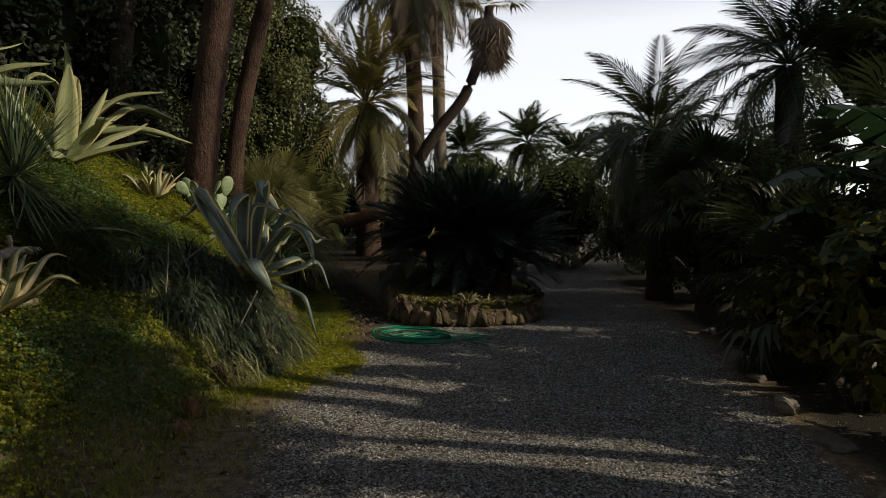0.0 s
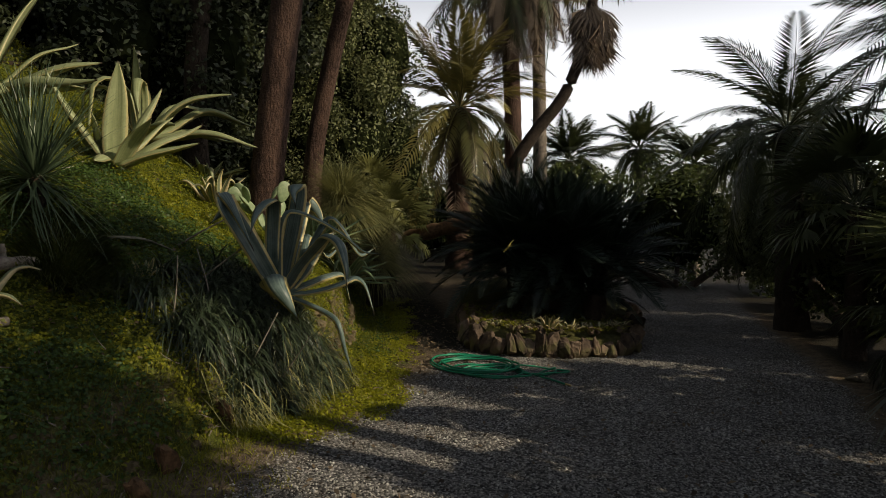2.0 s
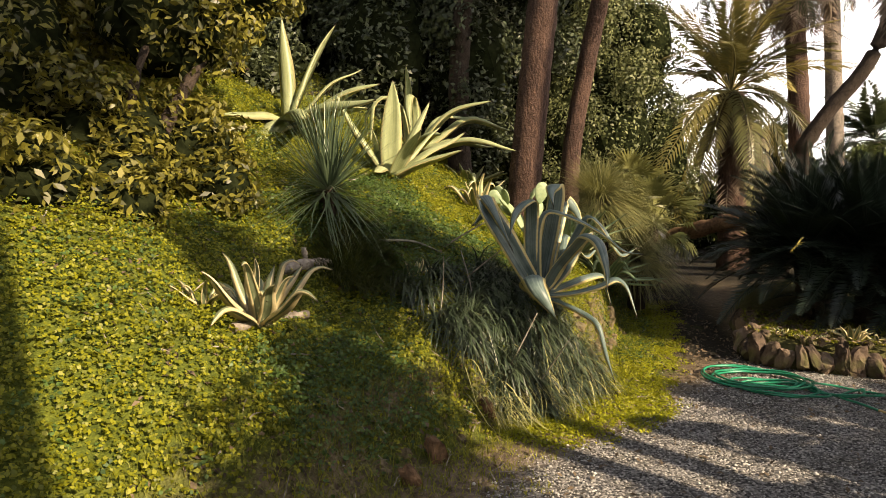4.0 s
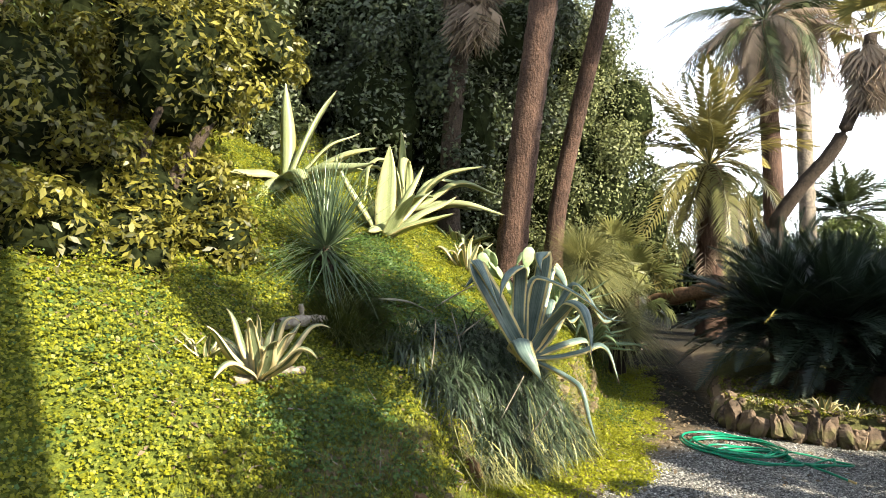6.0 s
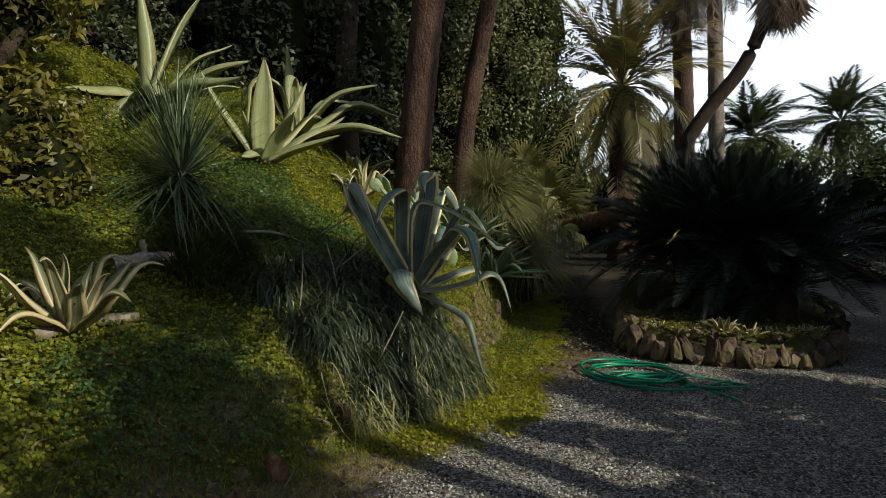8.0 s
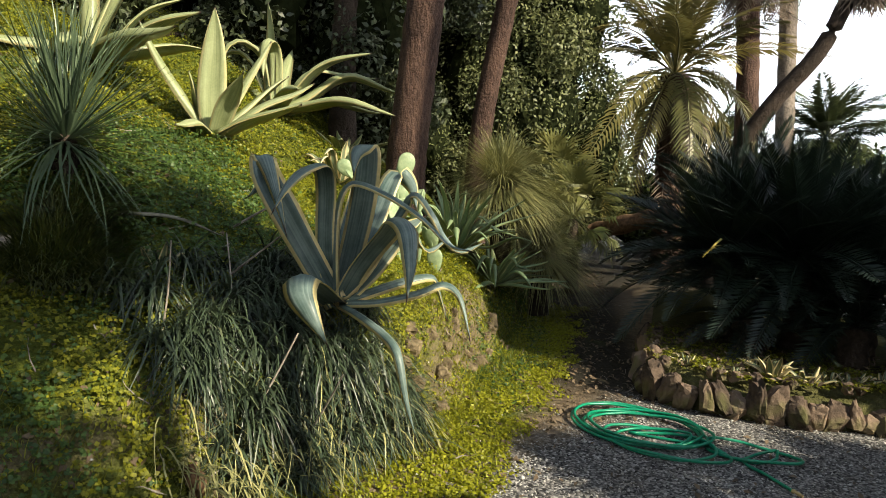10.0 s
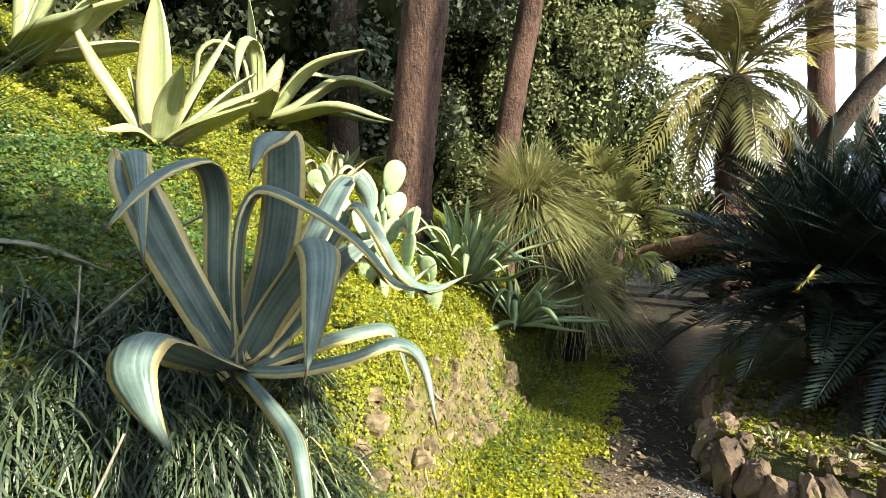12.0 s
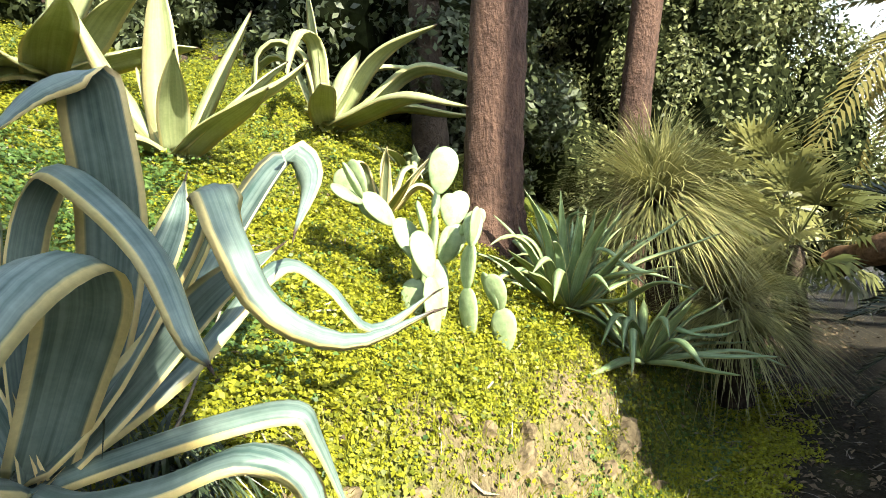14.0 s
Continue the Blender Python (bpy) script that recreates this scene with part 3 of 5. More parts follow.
def big_agave():
    """The variegated agave on the tussock bank, leaf by leaf."""
    t = thing("variegated_agave", (0, 0, 0), "large blue-grey variegated agave with cream-edged folded leaves on the bank", "agave")
    foot = (-1.93, 6.28, 0.92)

    def leaf(width, *pts, twist=0.0, facing=None):
        ob = piece("leaf", fleshy_leaf("leaf", [foot, *pts], width * 1.2, AGAVE_BLUE, 26, 0.016, 0.32, twist, facing), t)
        tip, d = Vector(pts[-1]), (Vector(pts[-1]) - Vector(pts[-2])).normalized()
        V, F = tube([tip - d * 0.006, tip + d * 0.012, tip + d * 0.035], [0.004, 0.003, 0.0006], 6)
        piece("spine", npmesh("spine", V, F, BARK_DARK), ob, None, "dark terminal spine")

    leaf(0.145, (-1.96, 6.42, 1.16), (-1.90, 6.46, 1.50), (-1.82, 6.41, 1.78), (-1.81, 6.38, 1.87), (-1.80, 6.28, 1.82), (-1.74, 6.18, 1.69), facing=(0.6, 0.75, 0))
    leaf(0.105, (-1.97, 6.22, 1.25), (-1.95, 6.20, 1.60), (-1.91, 6.11, 1.73), (-1.93, 5.97, 1.70), (-1.94, 5.85, 1.60), (-1.92, 5.74, 1.47), facing=(0.75, 0.3, 0.1))
    leaf(0.105, (-1.92, 6.25, 1.28), (-1.91, 6.27, 1.54), (-1.84, 6.32, 1.65), (-1.61, 6.36, 1.57), (-1.40, 6.40, 1.44), (-1.23, 6.40, 1.30), (-1.07, 6.37, 1.27), facing=(-0.5, 0.7, 0.1))
    leaf(0.140, (-1.98, 6.55, 1.14), (-1.98, 6.78, 1.50), (-1.97, 6.95, 1.74), (-1.87, 6.98, 1.68), (-1.74, 6.86, 1.50), facing=(0.8, 0.2, 0))
    leaf(0.105, (-1.82, 6.43, 1.12), (-1.70, 6.58, 1.46), (-1.58, 6.58, 1.59), (-1.45, 6.57, 1.48), (-1.38, 6.62, 1.33), (-1.36, 6.79, 1.25), (-1.29, 6.97, 1.30), twist=0.7)
    leaf(0.150, (-1.80, 6.32, 1.16), (-1.62, 6.33, 1.36), (-1.50, 6.27, 1.44), (-1.34, 6.15, 1.38), (-1.25, 6.04, 1.20), (-1.23, 5.98, 1.04), facing=(0.35, 0.9, 0))
    leaf(0.110, (-1.80, 6.42, 0.99), (-1.66, 6.62, 1.06), (-1.56, 6.76, 1.08), (-1.53, 6.80, 1.0), (-1.50, 6.86, 0.80), facing=(-0.7, 0.6, 0.2))
    leaf(0.090, (-1.66, 6.32, 0.95), (-1.45, 6.42, 1.01), (-1.35, 6.55, 1.06), (-1.28, 6.64, 0.98), (-1.20, 6.62, 0.74), twist=0.6)
    leaf(0.170, (-1.84, 6.04, 1.02), (-1.83, 5.90, 1.09), (-1.75, 5.77, 1.13), (-1.68, 5.69, 1.06), (-1.61, 5.69, 0.95), (-1.55, 5.75, 0.80), facing=(0.75, 0.55, 0.1))
    leaf(0.150, (-2.05, 6.16, 1.22), (-2.15, 6.08, 1.45), (-2.28, 6.04, 1.68), (-2.32, 6.06, 1.80), (-2.22, 6.02, 1.68), (-2.00, 5.92, 1.34), facing=(0.7, 0.6, 0))
    leaf(0.115, (-2.06, 6.46, 1.14), (-2.11, 6.65, 1.50), (-2.16, 6.72, 1.70), facing=(0.6, 0.7, 0))
    leaf(0.115, (-2.09, 6.18, 1.23), (-2.24, 6.14, 1.50), (-2.34, 6.12, 1.64), (-2.42, 6.02, 1.55), facing=(0.5, 0.8, 0))
    leaf(0.095, (-1.88, 6.60, 1.15), (-1.95, 6.90, 1.42), (-1.92, 7.06, 1.36), (-1.84, 7.17, 1.22), (-1.77, 7.38, 1.32), twist=0.5)
    leaf(0.115, (-1.80, 6.44, 1.12), (-1.70, 6.62, 1.35), (-1.60, 6.74, 1.46), facing=(0.7, 0.5, 0))
    leaf(0.06, (-1.70, 6.20, 0.88), (-1.45, 6.12, 0.80), (-1.33, 6.06, 0.72), (-1.27, 6.05, 0.50), (-1.22, 6.07, 0.30), twist=0.4)
    return t


def tussock(seed, name, centre, radius, n, length, width, label, mat=TUSSOCK, up=0.7, out=0.9, droop=0.9, lift=0.0, stretch=1.0):
    rng = np.random.default_rng(seed)
    a = rng.uniform(0, 2 * math.pi, n)
    r = radius * np.sqrt(rng.random(n))
    x, y = centre[0] + r * np.cos(a), centre[1] + r * np.sin(a) * stretch
    z = ground_z(x, y) + lift * (1 - (r / radius) ** 2)
    az = a + rng.normal(0, 0.5, n)
    e = up + rng.normal(0, 0.25, n)
    d = np.stack([out * np.cos(az), out * np.sin(az), e], -1)
    d /= np.linalg.norm(d, axis=1, keepdims=True)
    V, F = blades(rng, np.stack([x, y, z - 0.02], -1), d, length * rng.uniform(0.55, 1.2, n), np.full(n, width) * rng.uniform(0.7, 1.3, n), droop * rng.uniform(0.5, 1.3, n), 5)
    return new(name, npmesh(name, V, F, mat))


def bank_tussock():
    """Coarse strap grass: separate fountains whose blades arch over and hang down the bank, with straw at the foot."""
    rng = np.random.default_rng(21)
    R, D, L, W, S = [], [], [], [], []
    for k in range(120):
        cy = rng.uniform(5.4, 6.7)
        back = rng.uniform(0.02, 1.15) + 0.25 * float(sstep((5.6 - cy) / 0.3))
        cx = float(lerp_table(cy, FOOT)) - min(back, 1.25)
        big = rng.uniform(0.6, 1.25)
        n = int(62 * big)
        a = np.where(rng.random(n) < 0.6, rng.uniform(0, 6.283, n), rng.normal(-0.25, 0.7, n))
        x, y = cx + rng.normal(0, 0.025, n), cy + rng.normal(0, 0.025, n)
        R.append(np.stack([x, y, ground_z(x, y) - 0.02], -1))
        D.append(np.stack([np.cos(a), np.sin(a), rng.uniform(1.1, 4.0, n)], -1))
        L.append(rng.uniform(0.35, 0.75, n) * big)
        W.append(rng.uniform(0.009, 0.021, n))
        S.append(rng.uniform(0.6, 1.45, n))
    R, D = np.concatenate(R), np.concatenate(D)
    D /= np.linalg.norm(D, axis=1, keepdims=True)
    V, F = blades(rng, R, D, np.concatenate(L), np.concatenate(W), np.concatenate(S), 7, 0.35)
    V[:, 2] = np.maximum(V[:, 2], ground_z(V[:, 0], V[:, 1]) + 0.006)
    tagged(new("long_grass", npmesh("long_grass", V, F, TUSSOCK)), "long dark strap-like grass hanging over the bank", "grass", kind="stuff")
    n = 420
    y = rng.uniform(5.1, 6.6, n)
    x = lerp_table(y, FOOT) + rng.normal(-0.12, 0.10, n)
    d = np.stack([rng.uniform(0.3, 1.0, n), rng.normal(0, 0.5, n), rng.uniform(-0.2, 1.2, n)], -1)
    d /= np.linalg.norm(d, axis=1, keepdims=True)
    V, F = blades(rng, np.stack([x, y, ground_z(x, y) + rng.uniform(0.0, 0.2, n)], -1), d, rng.uniform(0.15, 0.42, n), rng.uniform(0.004, 0.011, n), rng.uniform(0.9, 1.8, n), 5, 0.6)
    V[:, 2] = np.maximum(V[:, 2], ground_z(V[:, 0], V[:, 1]) + 0.006)
    tagged(new("dead_grass", npmesh("dead_grass", V, F, STRAWGRASS)), "dry straw-coloured dead grass blades under the tussock", "grass", kind="stuff")


def prickly_pear(at):
    t = thing("prickly_pear", at, "prickly pear cactus with pale green oval pads", "cactus")
    rng = random.Random(4)

    def pad(m, w, h):
        bm = bmesh.new()
        bmesh.ops.create_icosphere(bm, subdivisions=3, radius=1.0)
        for v in bm.verts:
            k = 0.78 + 0.22 * v.co.z
            v.co = Vector((v.co.x * w * 0.5 * k, v.co.y * 0.022 * (1 + 0.3 * noise.noise(v.co * 3)), (v.co.z + 0.96) * h * 0.5))
        for f in bm.faces:
            f.smooth = True
        p = part("pad", bm, CACTUS, t)
        p.matrix_basis = m

    def grow(m, w, h, level):
        pad(m, w, h)
        if level == 0:
            return
        for i in range(rng.choice((1, 2, 2))):
            lean = rng.uniform(-45, 45)
            top = m @ Matrix.Translation((w * 0.36 * math.sin(radians(lean)), 0, h * (0.70 + 0.24 * math.cos(radians(lean)))))
            grow(top @ pose(0, 0, 0, rng.uniform(-18, 18), lean * 0.7, rng.uniform(-60, 60)), w * rng.uniform(0.8, 1.0), h * rng.uniform(0.75, 0.95), level - 1)

    for x, y, a, h, lv in ((0, 0, -30, 0.36, 3), (0.16, 0.08, -70, 0.30, 2), (-0.14, 0.12, 10, 0.30, 2), (0.28, 0.22, -50, 0.26, 1), (-0.05, -0.15, -40, 0.24, 1), (0.1, -0.12, 40, 0.34, 2)):
        grow(pose(x, y, gz(at[0] + x, at[1] + y) - at[2] - 0.02, rng.uniform(-8, 8), rng.uniform(-10, 10), a + 65), 0.20, h, lv)
    pad(pose(0.05, -0.02, 0.70, 4, 12, 45), 0.21, 0.27)


def leaf_cloud(rng, blobs, per_area, size, stretch=2.0, inner=0.25):
    """Leaves over and a little inside a heap of uneven ellipsoids (x, y, z, rx, ry, rz)."""
    C, N = [], []
    for bx, by, bz, rx, ry, rz in blobs:
        n = int(per_area * 4 * math.pi * ((rx * ry + ry * rz + rx * rz) / 3))
        d = rng.normal(0, 1, (n, 3))
        d /= np.linalg.norm(d, axis=1, keepdims=True)
        lump = 1 + 0.16 * np.sin(5 * d[:, 0] + 3 * d[:, 2] + bx) * np.sin(4 * d[:, 1] - 2 * d[:, 2] + by) + 0.10 * np.sin(11 * d[:, 0] + 7 * d[:, 1] + bz)
        r = lump * (1 - inner * rng.random(n) ** 1.5) + rng.normal(0, 0.025, n)
        C.append(np.array([bx, by, bz]) + d * np.array([rx, ry, rz]) * r[:, None])
        N.append(d / np.array([rx, ry, rz]) * min(rx, ry, rz) + np.array([0, 0, 0.4]))
    return kites(rng, np.concatenate(C), np.concatenate(N), size, stretch, 0.6)


def clumped(seed, blobs):
    """Breaks each heap into a smaller heart and a dozen leaf clumps about it, so that its outline is uneven."""
    rng = random.Random(seed)
    out = []
    for bx, by, bz, rx, ry, rz in blobs:
        out.append((bx, by, bz, rx * 0.8, ry * 0.8, rz * 0.8))
        for k in range(13):
            d = Vector((rng.gauss(0, 1), rng.gauss(0, 1), rng.gauss(0, 1))).normalized()
            s = rng.uniform(0.22, 0.42)
            out.append((bx + d.x * rx * 0.85, by + d.y * ry * 0.85, bz + d.z * rz * 0.85, rx * s, ry * s, rz * s * 0.8))
    return out


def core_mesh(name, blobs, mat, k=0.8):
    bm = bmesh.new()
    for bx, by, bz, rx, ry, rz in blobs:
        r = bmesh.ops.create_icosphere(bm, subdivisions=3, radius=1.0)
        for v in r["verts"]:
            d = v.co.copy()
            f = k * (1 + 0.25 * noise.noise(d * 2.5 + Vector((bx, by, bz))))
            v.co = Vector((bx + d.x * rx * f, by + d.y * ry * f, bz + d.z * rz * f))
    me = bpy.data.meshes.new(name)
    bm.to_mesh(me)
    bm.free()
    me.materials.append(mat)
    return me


# near-black filler for crown hearts; the shade between leaves is its colour
CORE = plain_mat("crown_shade", (0.005, 0.007, 0.003), (0.02, 0.024, 0.010), 12, 1.0, 0.0, 1.0)


def shrub(name, seed, blobs, per_area, size, mat, label, category, stems=3, stretch=2.0, group="", core=0.66):
    """A shrub or tree crown with its stems; blobs in world places."""
    rng = np.random.default_rng(seed)
    cx, cy = sum(b[0] for b in blobs) / len(blobs), sum(b[1] for b in blobs) / len(blobs)
    z0 = gz(cx, cy)
    t = thing(name, (cx, cy, z0), label, category, group)
    off = np.array([cx, cy, z0])
    V, F = leaf_cloud(rng, clumped(seed, blobs), per_area, size, stretch)
    V[:, 2] = np.maximum(V[:, 2], ground_z(V[:, 0], V[:, 1]) + 0.01)
    piece("crown", npmesh("crown", V - off, F, mat), t)
    # solid dark lump added inside the leaves as the crown's inner shade
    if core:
        piece("shade_core", core_mesh("shade_core", [(b[0] - cx, b[1] - cy, b[2] - z0, *b[3:]) for b in blobs], CORE, core), t)
    out = []
    for i in range(stems):
        b = blobs[i % len(blobs)]
        foot = Vector((rng.normal(0, 0.12), rng.normal(0, 0.12), 0))
        foot.z = gz(cx + foot.x, cy + foot.y) - z0 - 0.05
        top = Vector((b[0] - cx, b[1] - cy, b[2] - z0))
        mid = foot.lerp(top, 0.5) + Vector((rng.normal(0, 0.1), rng.normal(0, 0.1), 0.1))
        r = 0.02 + 0.02 * top.length
        out.append(tube(smooth_path([foot, mid, top], 8), [r * (1.2 - 0.12 * k) for k in range(8)], 7, 0.2, rng))
    V, F = merge(out)
    piece("trunk", npmesh("trunk", V, F, BARK_DARK), t)
    return t


def trunk_mesh(name, pts, r0, r1, mat, n=40, sides=16, rough=0.06, flare=0.25, seed=0):
    """A palm trunk with leaf-scar rings and a swollen foot."""
    rng = random.Random(seed)
    path = smooth_path(pts, n)
    rad = []
    for i in range(n):
        q = i / (n - 1)
        rad.append((r0 + (r1 - r0) * q) * (1 + flare * math.exp(-q * 9)) * (1 + (0.03 if i % 2 else -0.02)))
    V, F = tube(path, rad, sides, rough, rng)
    return npmesh(name, V, F, mat, True)


def crown(t, at, meshes, n, low, high, seed, name="frond", spin=0.0, scale=(0.85, 1.1), jitter=8, tilt=None):
    rng = random.Random(seed)
    for i in range(n):
        q = (i + 0.5) / n
        rise = low + (high - low) * q + rng.uniform(-jitter, jitter)
        turn = spin + i * 137.5 + rng.uniform(-12, 12)
        s = rng.uniform(*scale) * (1 - 0.12 * q)
        m = Matrix.Translation(at) @ pose(0, 0, 0, 0, 0, turn) @ pose(0, 0, 0, 0, -rise, 0) @ pose(0.06, 0, 0, rng.uniform(-25, 25), 0, 0) @ Matrix.Diagonal((s, s, s, 1))
        if tilt is not None:
            m = Matrix.Translation(at) @ tilt @ Matrix.Translation(-Vector(at)) @ m
        k = min(len(meshes) - 1, max(0, int((1 - q) * len(meshes) + rng.uniform(-0.4, 0.4))))
        piece(name, meshes[k], t, m)


def fronds(tag, mat, length, n, leaflet, lw, arches, **kw):
    return [frond_mesh("%s_frond" % tag, mat, length, n, leaflet, lw, a, seed=i + 1, **kw) for i, a in enumerate(arches)]


def palm(name, base, top_pts, r0, r1, bark, label, layers, category="palm", group="", sides=14):
    """A palm: a trunk through the given places and layers of leaves at its top: (meshes, count, low, high, seed, part name, lift)."""
    t = thing(name, base, label, category, group)
    pts = [Vector((0, 0, -0.1))] + [Vector(p) - Vector(base) for p in top_pts]
    piece("trunk", trunk_mesh("trunk", pts, r0, r1, bark, sides=sides, seed=len(label)), t)
    top = pts[-1]
    for meshes, n, low, high, seed, nm, lift in layers:
        crown(t, top + Vector((0, 0, lift)), meshes, n, low, high, seed, nm)
    return t


def stone_mesh(seed, size, mat, flat=1.0):
    """A broken, blocky stone: a squared ball cut by a few random planes and roughened."""
    rng = random.Random(seed)
    bm = bmesh.new()
    bmesh.ops.create_icosphere(bm, subdivisions=3, radius=1.0)
    o = Vector((seed * 3.7, seed * 1.3, 0))
    cuts = [(Vector((rng.gauss(0, 1), rng.gauss(0, 1), rng.gauss(0, 1))).normalized(), rng.uniform(0.55, 0.85)) for k in range(9)]
    for v in bm.verts:
        d = v.co.copy()
        p = Vector([math.copysign(abs(c) ** 0.75, c) for c in d]) * (1 + 0.34 * noise.noise(d * 1.9 + o) + 0.18 * noise.noise(d * 4.5 + o))
        for nrm, dist in cuts:
            over = p.dot(nrm) - dist
            if over > 0:
                p = p - nrm * over * 0.9
        p = p * (1 + 0.16 * noise.noise(d * 7 + o) + 0.07 * noise.noise(d * 15 + o))
        v.co = Vector((p.x * size[0], p.y * size[1], p.z * size[2] * flat))
    me = bpy.data.meshes.new("stone")
    bm.to_mesh(me)
    bm.free()
    me.materials.append(mat)
    return me


# ---- the planted bed with its stone edge ----
BED = [(-0.66, 8.8), (-0.42, 8.42), (0.2, 8.42), (0.9, 8.72), (1.28, 9.05), (1.42, 9.9), (1.6, 11.2), (1.55, 12.8), (0.9, 13.8), (-0.8, 13.6), (-1.25, 12.0), (-0.92, 10.2)]


def bed_line(n):
    pts = [Vector((x, y, 0)) for x, y in BED]
    closed = pts[-1:] + pts + pts[:2]
    return [v for v in smooth_path(closed, n + 40)][20:-20]


def inside_bed(x, y):
    x, y = np.asarray(x), np.asarray(y)
    hit = np.zeros(x.shape, dtype=bool)
    n = len(BED)
    for i in range(n):
        (x0, y0), (x1, y1) = BED[i], BED[(i + 1) % n]
        c = ((y0 > y) != (y1 > y)) & (x < (x1 - x0) * (y - y0) / (y1 - y0 + 1e-9) + x0)
        hit ^= c
    return hit


def bed_soil():
    V, F = [], []
    c = Vector((0.3, 11.0, 0))
    rings, m = 9, 60
    edge = [Vector((x, y, 0)) for x, y in BED]
    loop = []
    for i in range(m):
        s = i / m * len(edge)
        k = int(s)
        loop.append(edge[k].lerp(edge[(k + 1) % len(edge)], s - k))
    for j in range(rings):
        q = j / (rings - 1)
        for p in loop:
            w = c.lerp(p, q * 0.985)
            z = gz(w.x, w.y) + 0.30 + 0.05 * float(wobble(2 * w.x, 2 * w.y)) - (0.10 if j == rings - 1 else 0.0)
            V.append((w.x, w.y, z))
    for j in range(rings - 1):
        for i in range(m):
            k = (i + 1) % m
            F.append((j * m + i, j * m + k, (j + 1) * m + k, (j + 1) * m + i))
    for i in range(m):
        p = loop[i]
        V.append((p.x, p.y, gz(p.x, p.y) - 0.1))
    b, e = rings * m, (rings - 1) * m
    for i in range(m):
        k = (i + 1) % m
        F.append((e + i, e + k, b + k, b + i))
    return tagged(new("bed_soil", npmesh("bed_soil", V, F, GROUND, True, {"gravel": [0] * len(V), "moss": [0.45] * len(V), "shaded_humus": [0.6] * len(V)})), "raised bed of dark mossy soil", "flower bed", kind="structure")


bed_soil()


def bed_wall():
    t = thing("stone_edging", (0.2, 8.42, gz(0.2, 8.42)), "rough brown tufa stones edging the raised bed", "stone edging")
    rng = random.Random(12)
    run = [(-0.92, 10.2), (-0.78, 9.5)] + BED[:8]
    path = smooth_path([(x, y, 0) for x, y in run], 400)
    s, i, last = 0.0, 0, path[0]
    need = 0.1
    for p in path[1:]:
        s += (p - last).length
        d = (p - last).normalized()
        last = p
        if s < need:
            continue
        s = 0.0
        w = rng.uniform(0.05, 0.105)
        need = w * 1.5
        h = rng.uniform(0.09, 0.21)
        me = stone_mesh(i, (w, rng.uniform(0.07, 0.11), h), STONE)
        a = math.degrees(math.atan2(d.y, d.x))
        piece("stone", me, t, Matrix.Translation(-Vector(t.location)) @ pose(p.x + rng.uniform(-0.02, 0.02), p.y + rng.uniform(-0.02, 0.02), gz(p.x, p.y) + h * 0.75, rng.uniform(-22, 22), rng.uniform(-28, 28), a + rng.uniform(-30, 30)))
        if rng.random() < 0.45:
            me2 = stone_mesh(i + 200, (w * 0.6, 0.06, 0.05), STONE)
            piece("stone", me2, t, Matrix.Translation(-Vector(t.location)) @ pose(p.x - d.y * 0.09, p.y + d.x * 0.09, gz(p.x, p.y) + 0.30, 0, 0, rng.uniform(0, 180)))
        i += 1
    return t


bed_wall()
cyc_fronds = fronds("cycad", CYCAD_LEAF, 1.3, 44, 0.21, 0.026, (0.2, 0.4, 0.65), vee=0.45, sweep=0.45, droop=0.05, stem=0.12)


def cycad(x, y, trunk, lean, n, seed, s):
    z = gz(x, y) + 0.28
    top = (x + lean[0], y + lean[1], z + trunk)
    t = thing("cycad", (x, y, z), "dark green sago cycad with stiff feather leaves in the bed", "cycad", "cycads in the bed")
    pts = [Vector((0, 0, -0.05)), Vector((lean[0] * 0.4, lean[1] * 0.4, trunk * 0.5)), Vector((lean[0], lean[1], trunk))]
    piece("trunk", trunk_mesh("trunk", pts, 0.13, 0.12, BARK_DARK, 16, 12, 0.25, 0.1, seed), t)
    crown(t, pts[-1], cyc_fronds, n, -4, 80, seed, "frond", seed * 40, (0.8 * s, 1.1 * s), 10)
    if seed == 1:
        me = fan_mesh("yellow_frond", YELLOWED, 0.30, 0.13, 12, 1.6, 0.2)
        tagged(piece("yellow_frond", me, t, pose(0.0, -1.0, 1.0, 40, 10, -100)), "pale yellow young leaf")


for row in ((-0.12, 10.05, 0.75, (-0.05, 0.0), 84, 1, 0.98), (0.45, 10.0, 0.8, (0.0, -0.05), 84, 2, 1.04), (0.95, 10.25, 0.65, (0.05, -0.05), 84, 3, 0.98),
            (-0.15, 11.3, 0.95, (-0.05, 0), 64, 4, 1.1), (0.7, 11.5, 0.9, (0.1, 0.1), 64, 5, 1.0), (0.1, 12.6, 0.9, (0, 0), 36, 6, 1.0), (0.1, 9.6, 0.3, (-0.05, 0), 26, 7, 0.55), (0.85, 9.7, 0.35, (0.05, 0), 26, 8, 0.6)):
    cycad(*row)
rosette("small_agave", (0.32, 8.72, gz(0.32, 8.72) + 0.30), AGAVE_STRIPE, random_leaves(31, 14, 0.24, 0.055, 20, 80, 0.7), "small pale agave growing in the raised bed", "agave")
rosette("small_agave", (-0.12, 8.62, gz(0, 8.62) + 0.29), AGAVE_STRIPE, random_leaves(32, 9, 0.12, 0.035, 20, 75, 0.7), "tiny pale agave at the bed's edge", "agave")
rosette("small_agave", (0.05, 8.58, gz(0, 8.62) + 0.29), AGAVE_STRIPE, random_leaves(33, 9, 0.10, 0.03, 20, 75, 0.7), "tiny pale agave at the bed's edge", "agave")
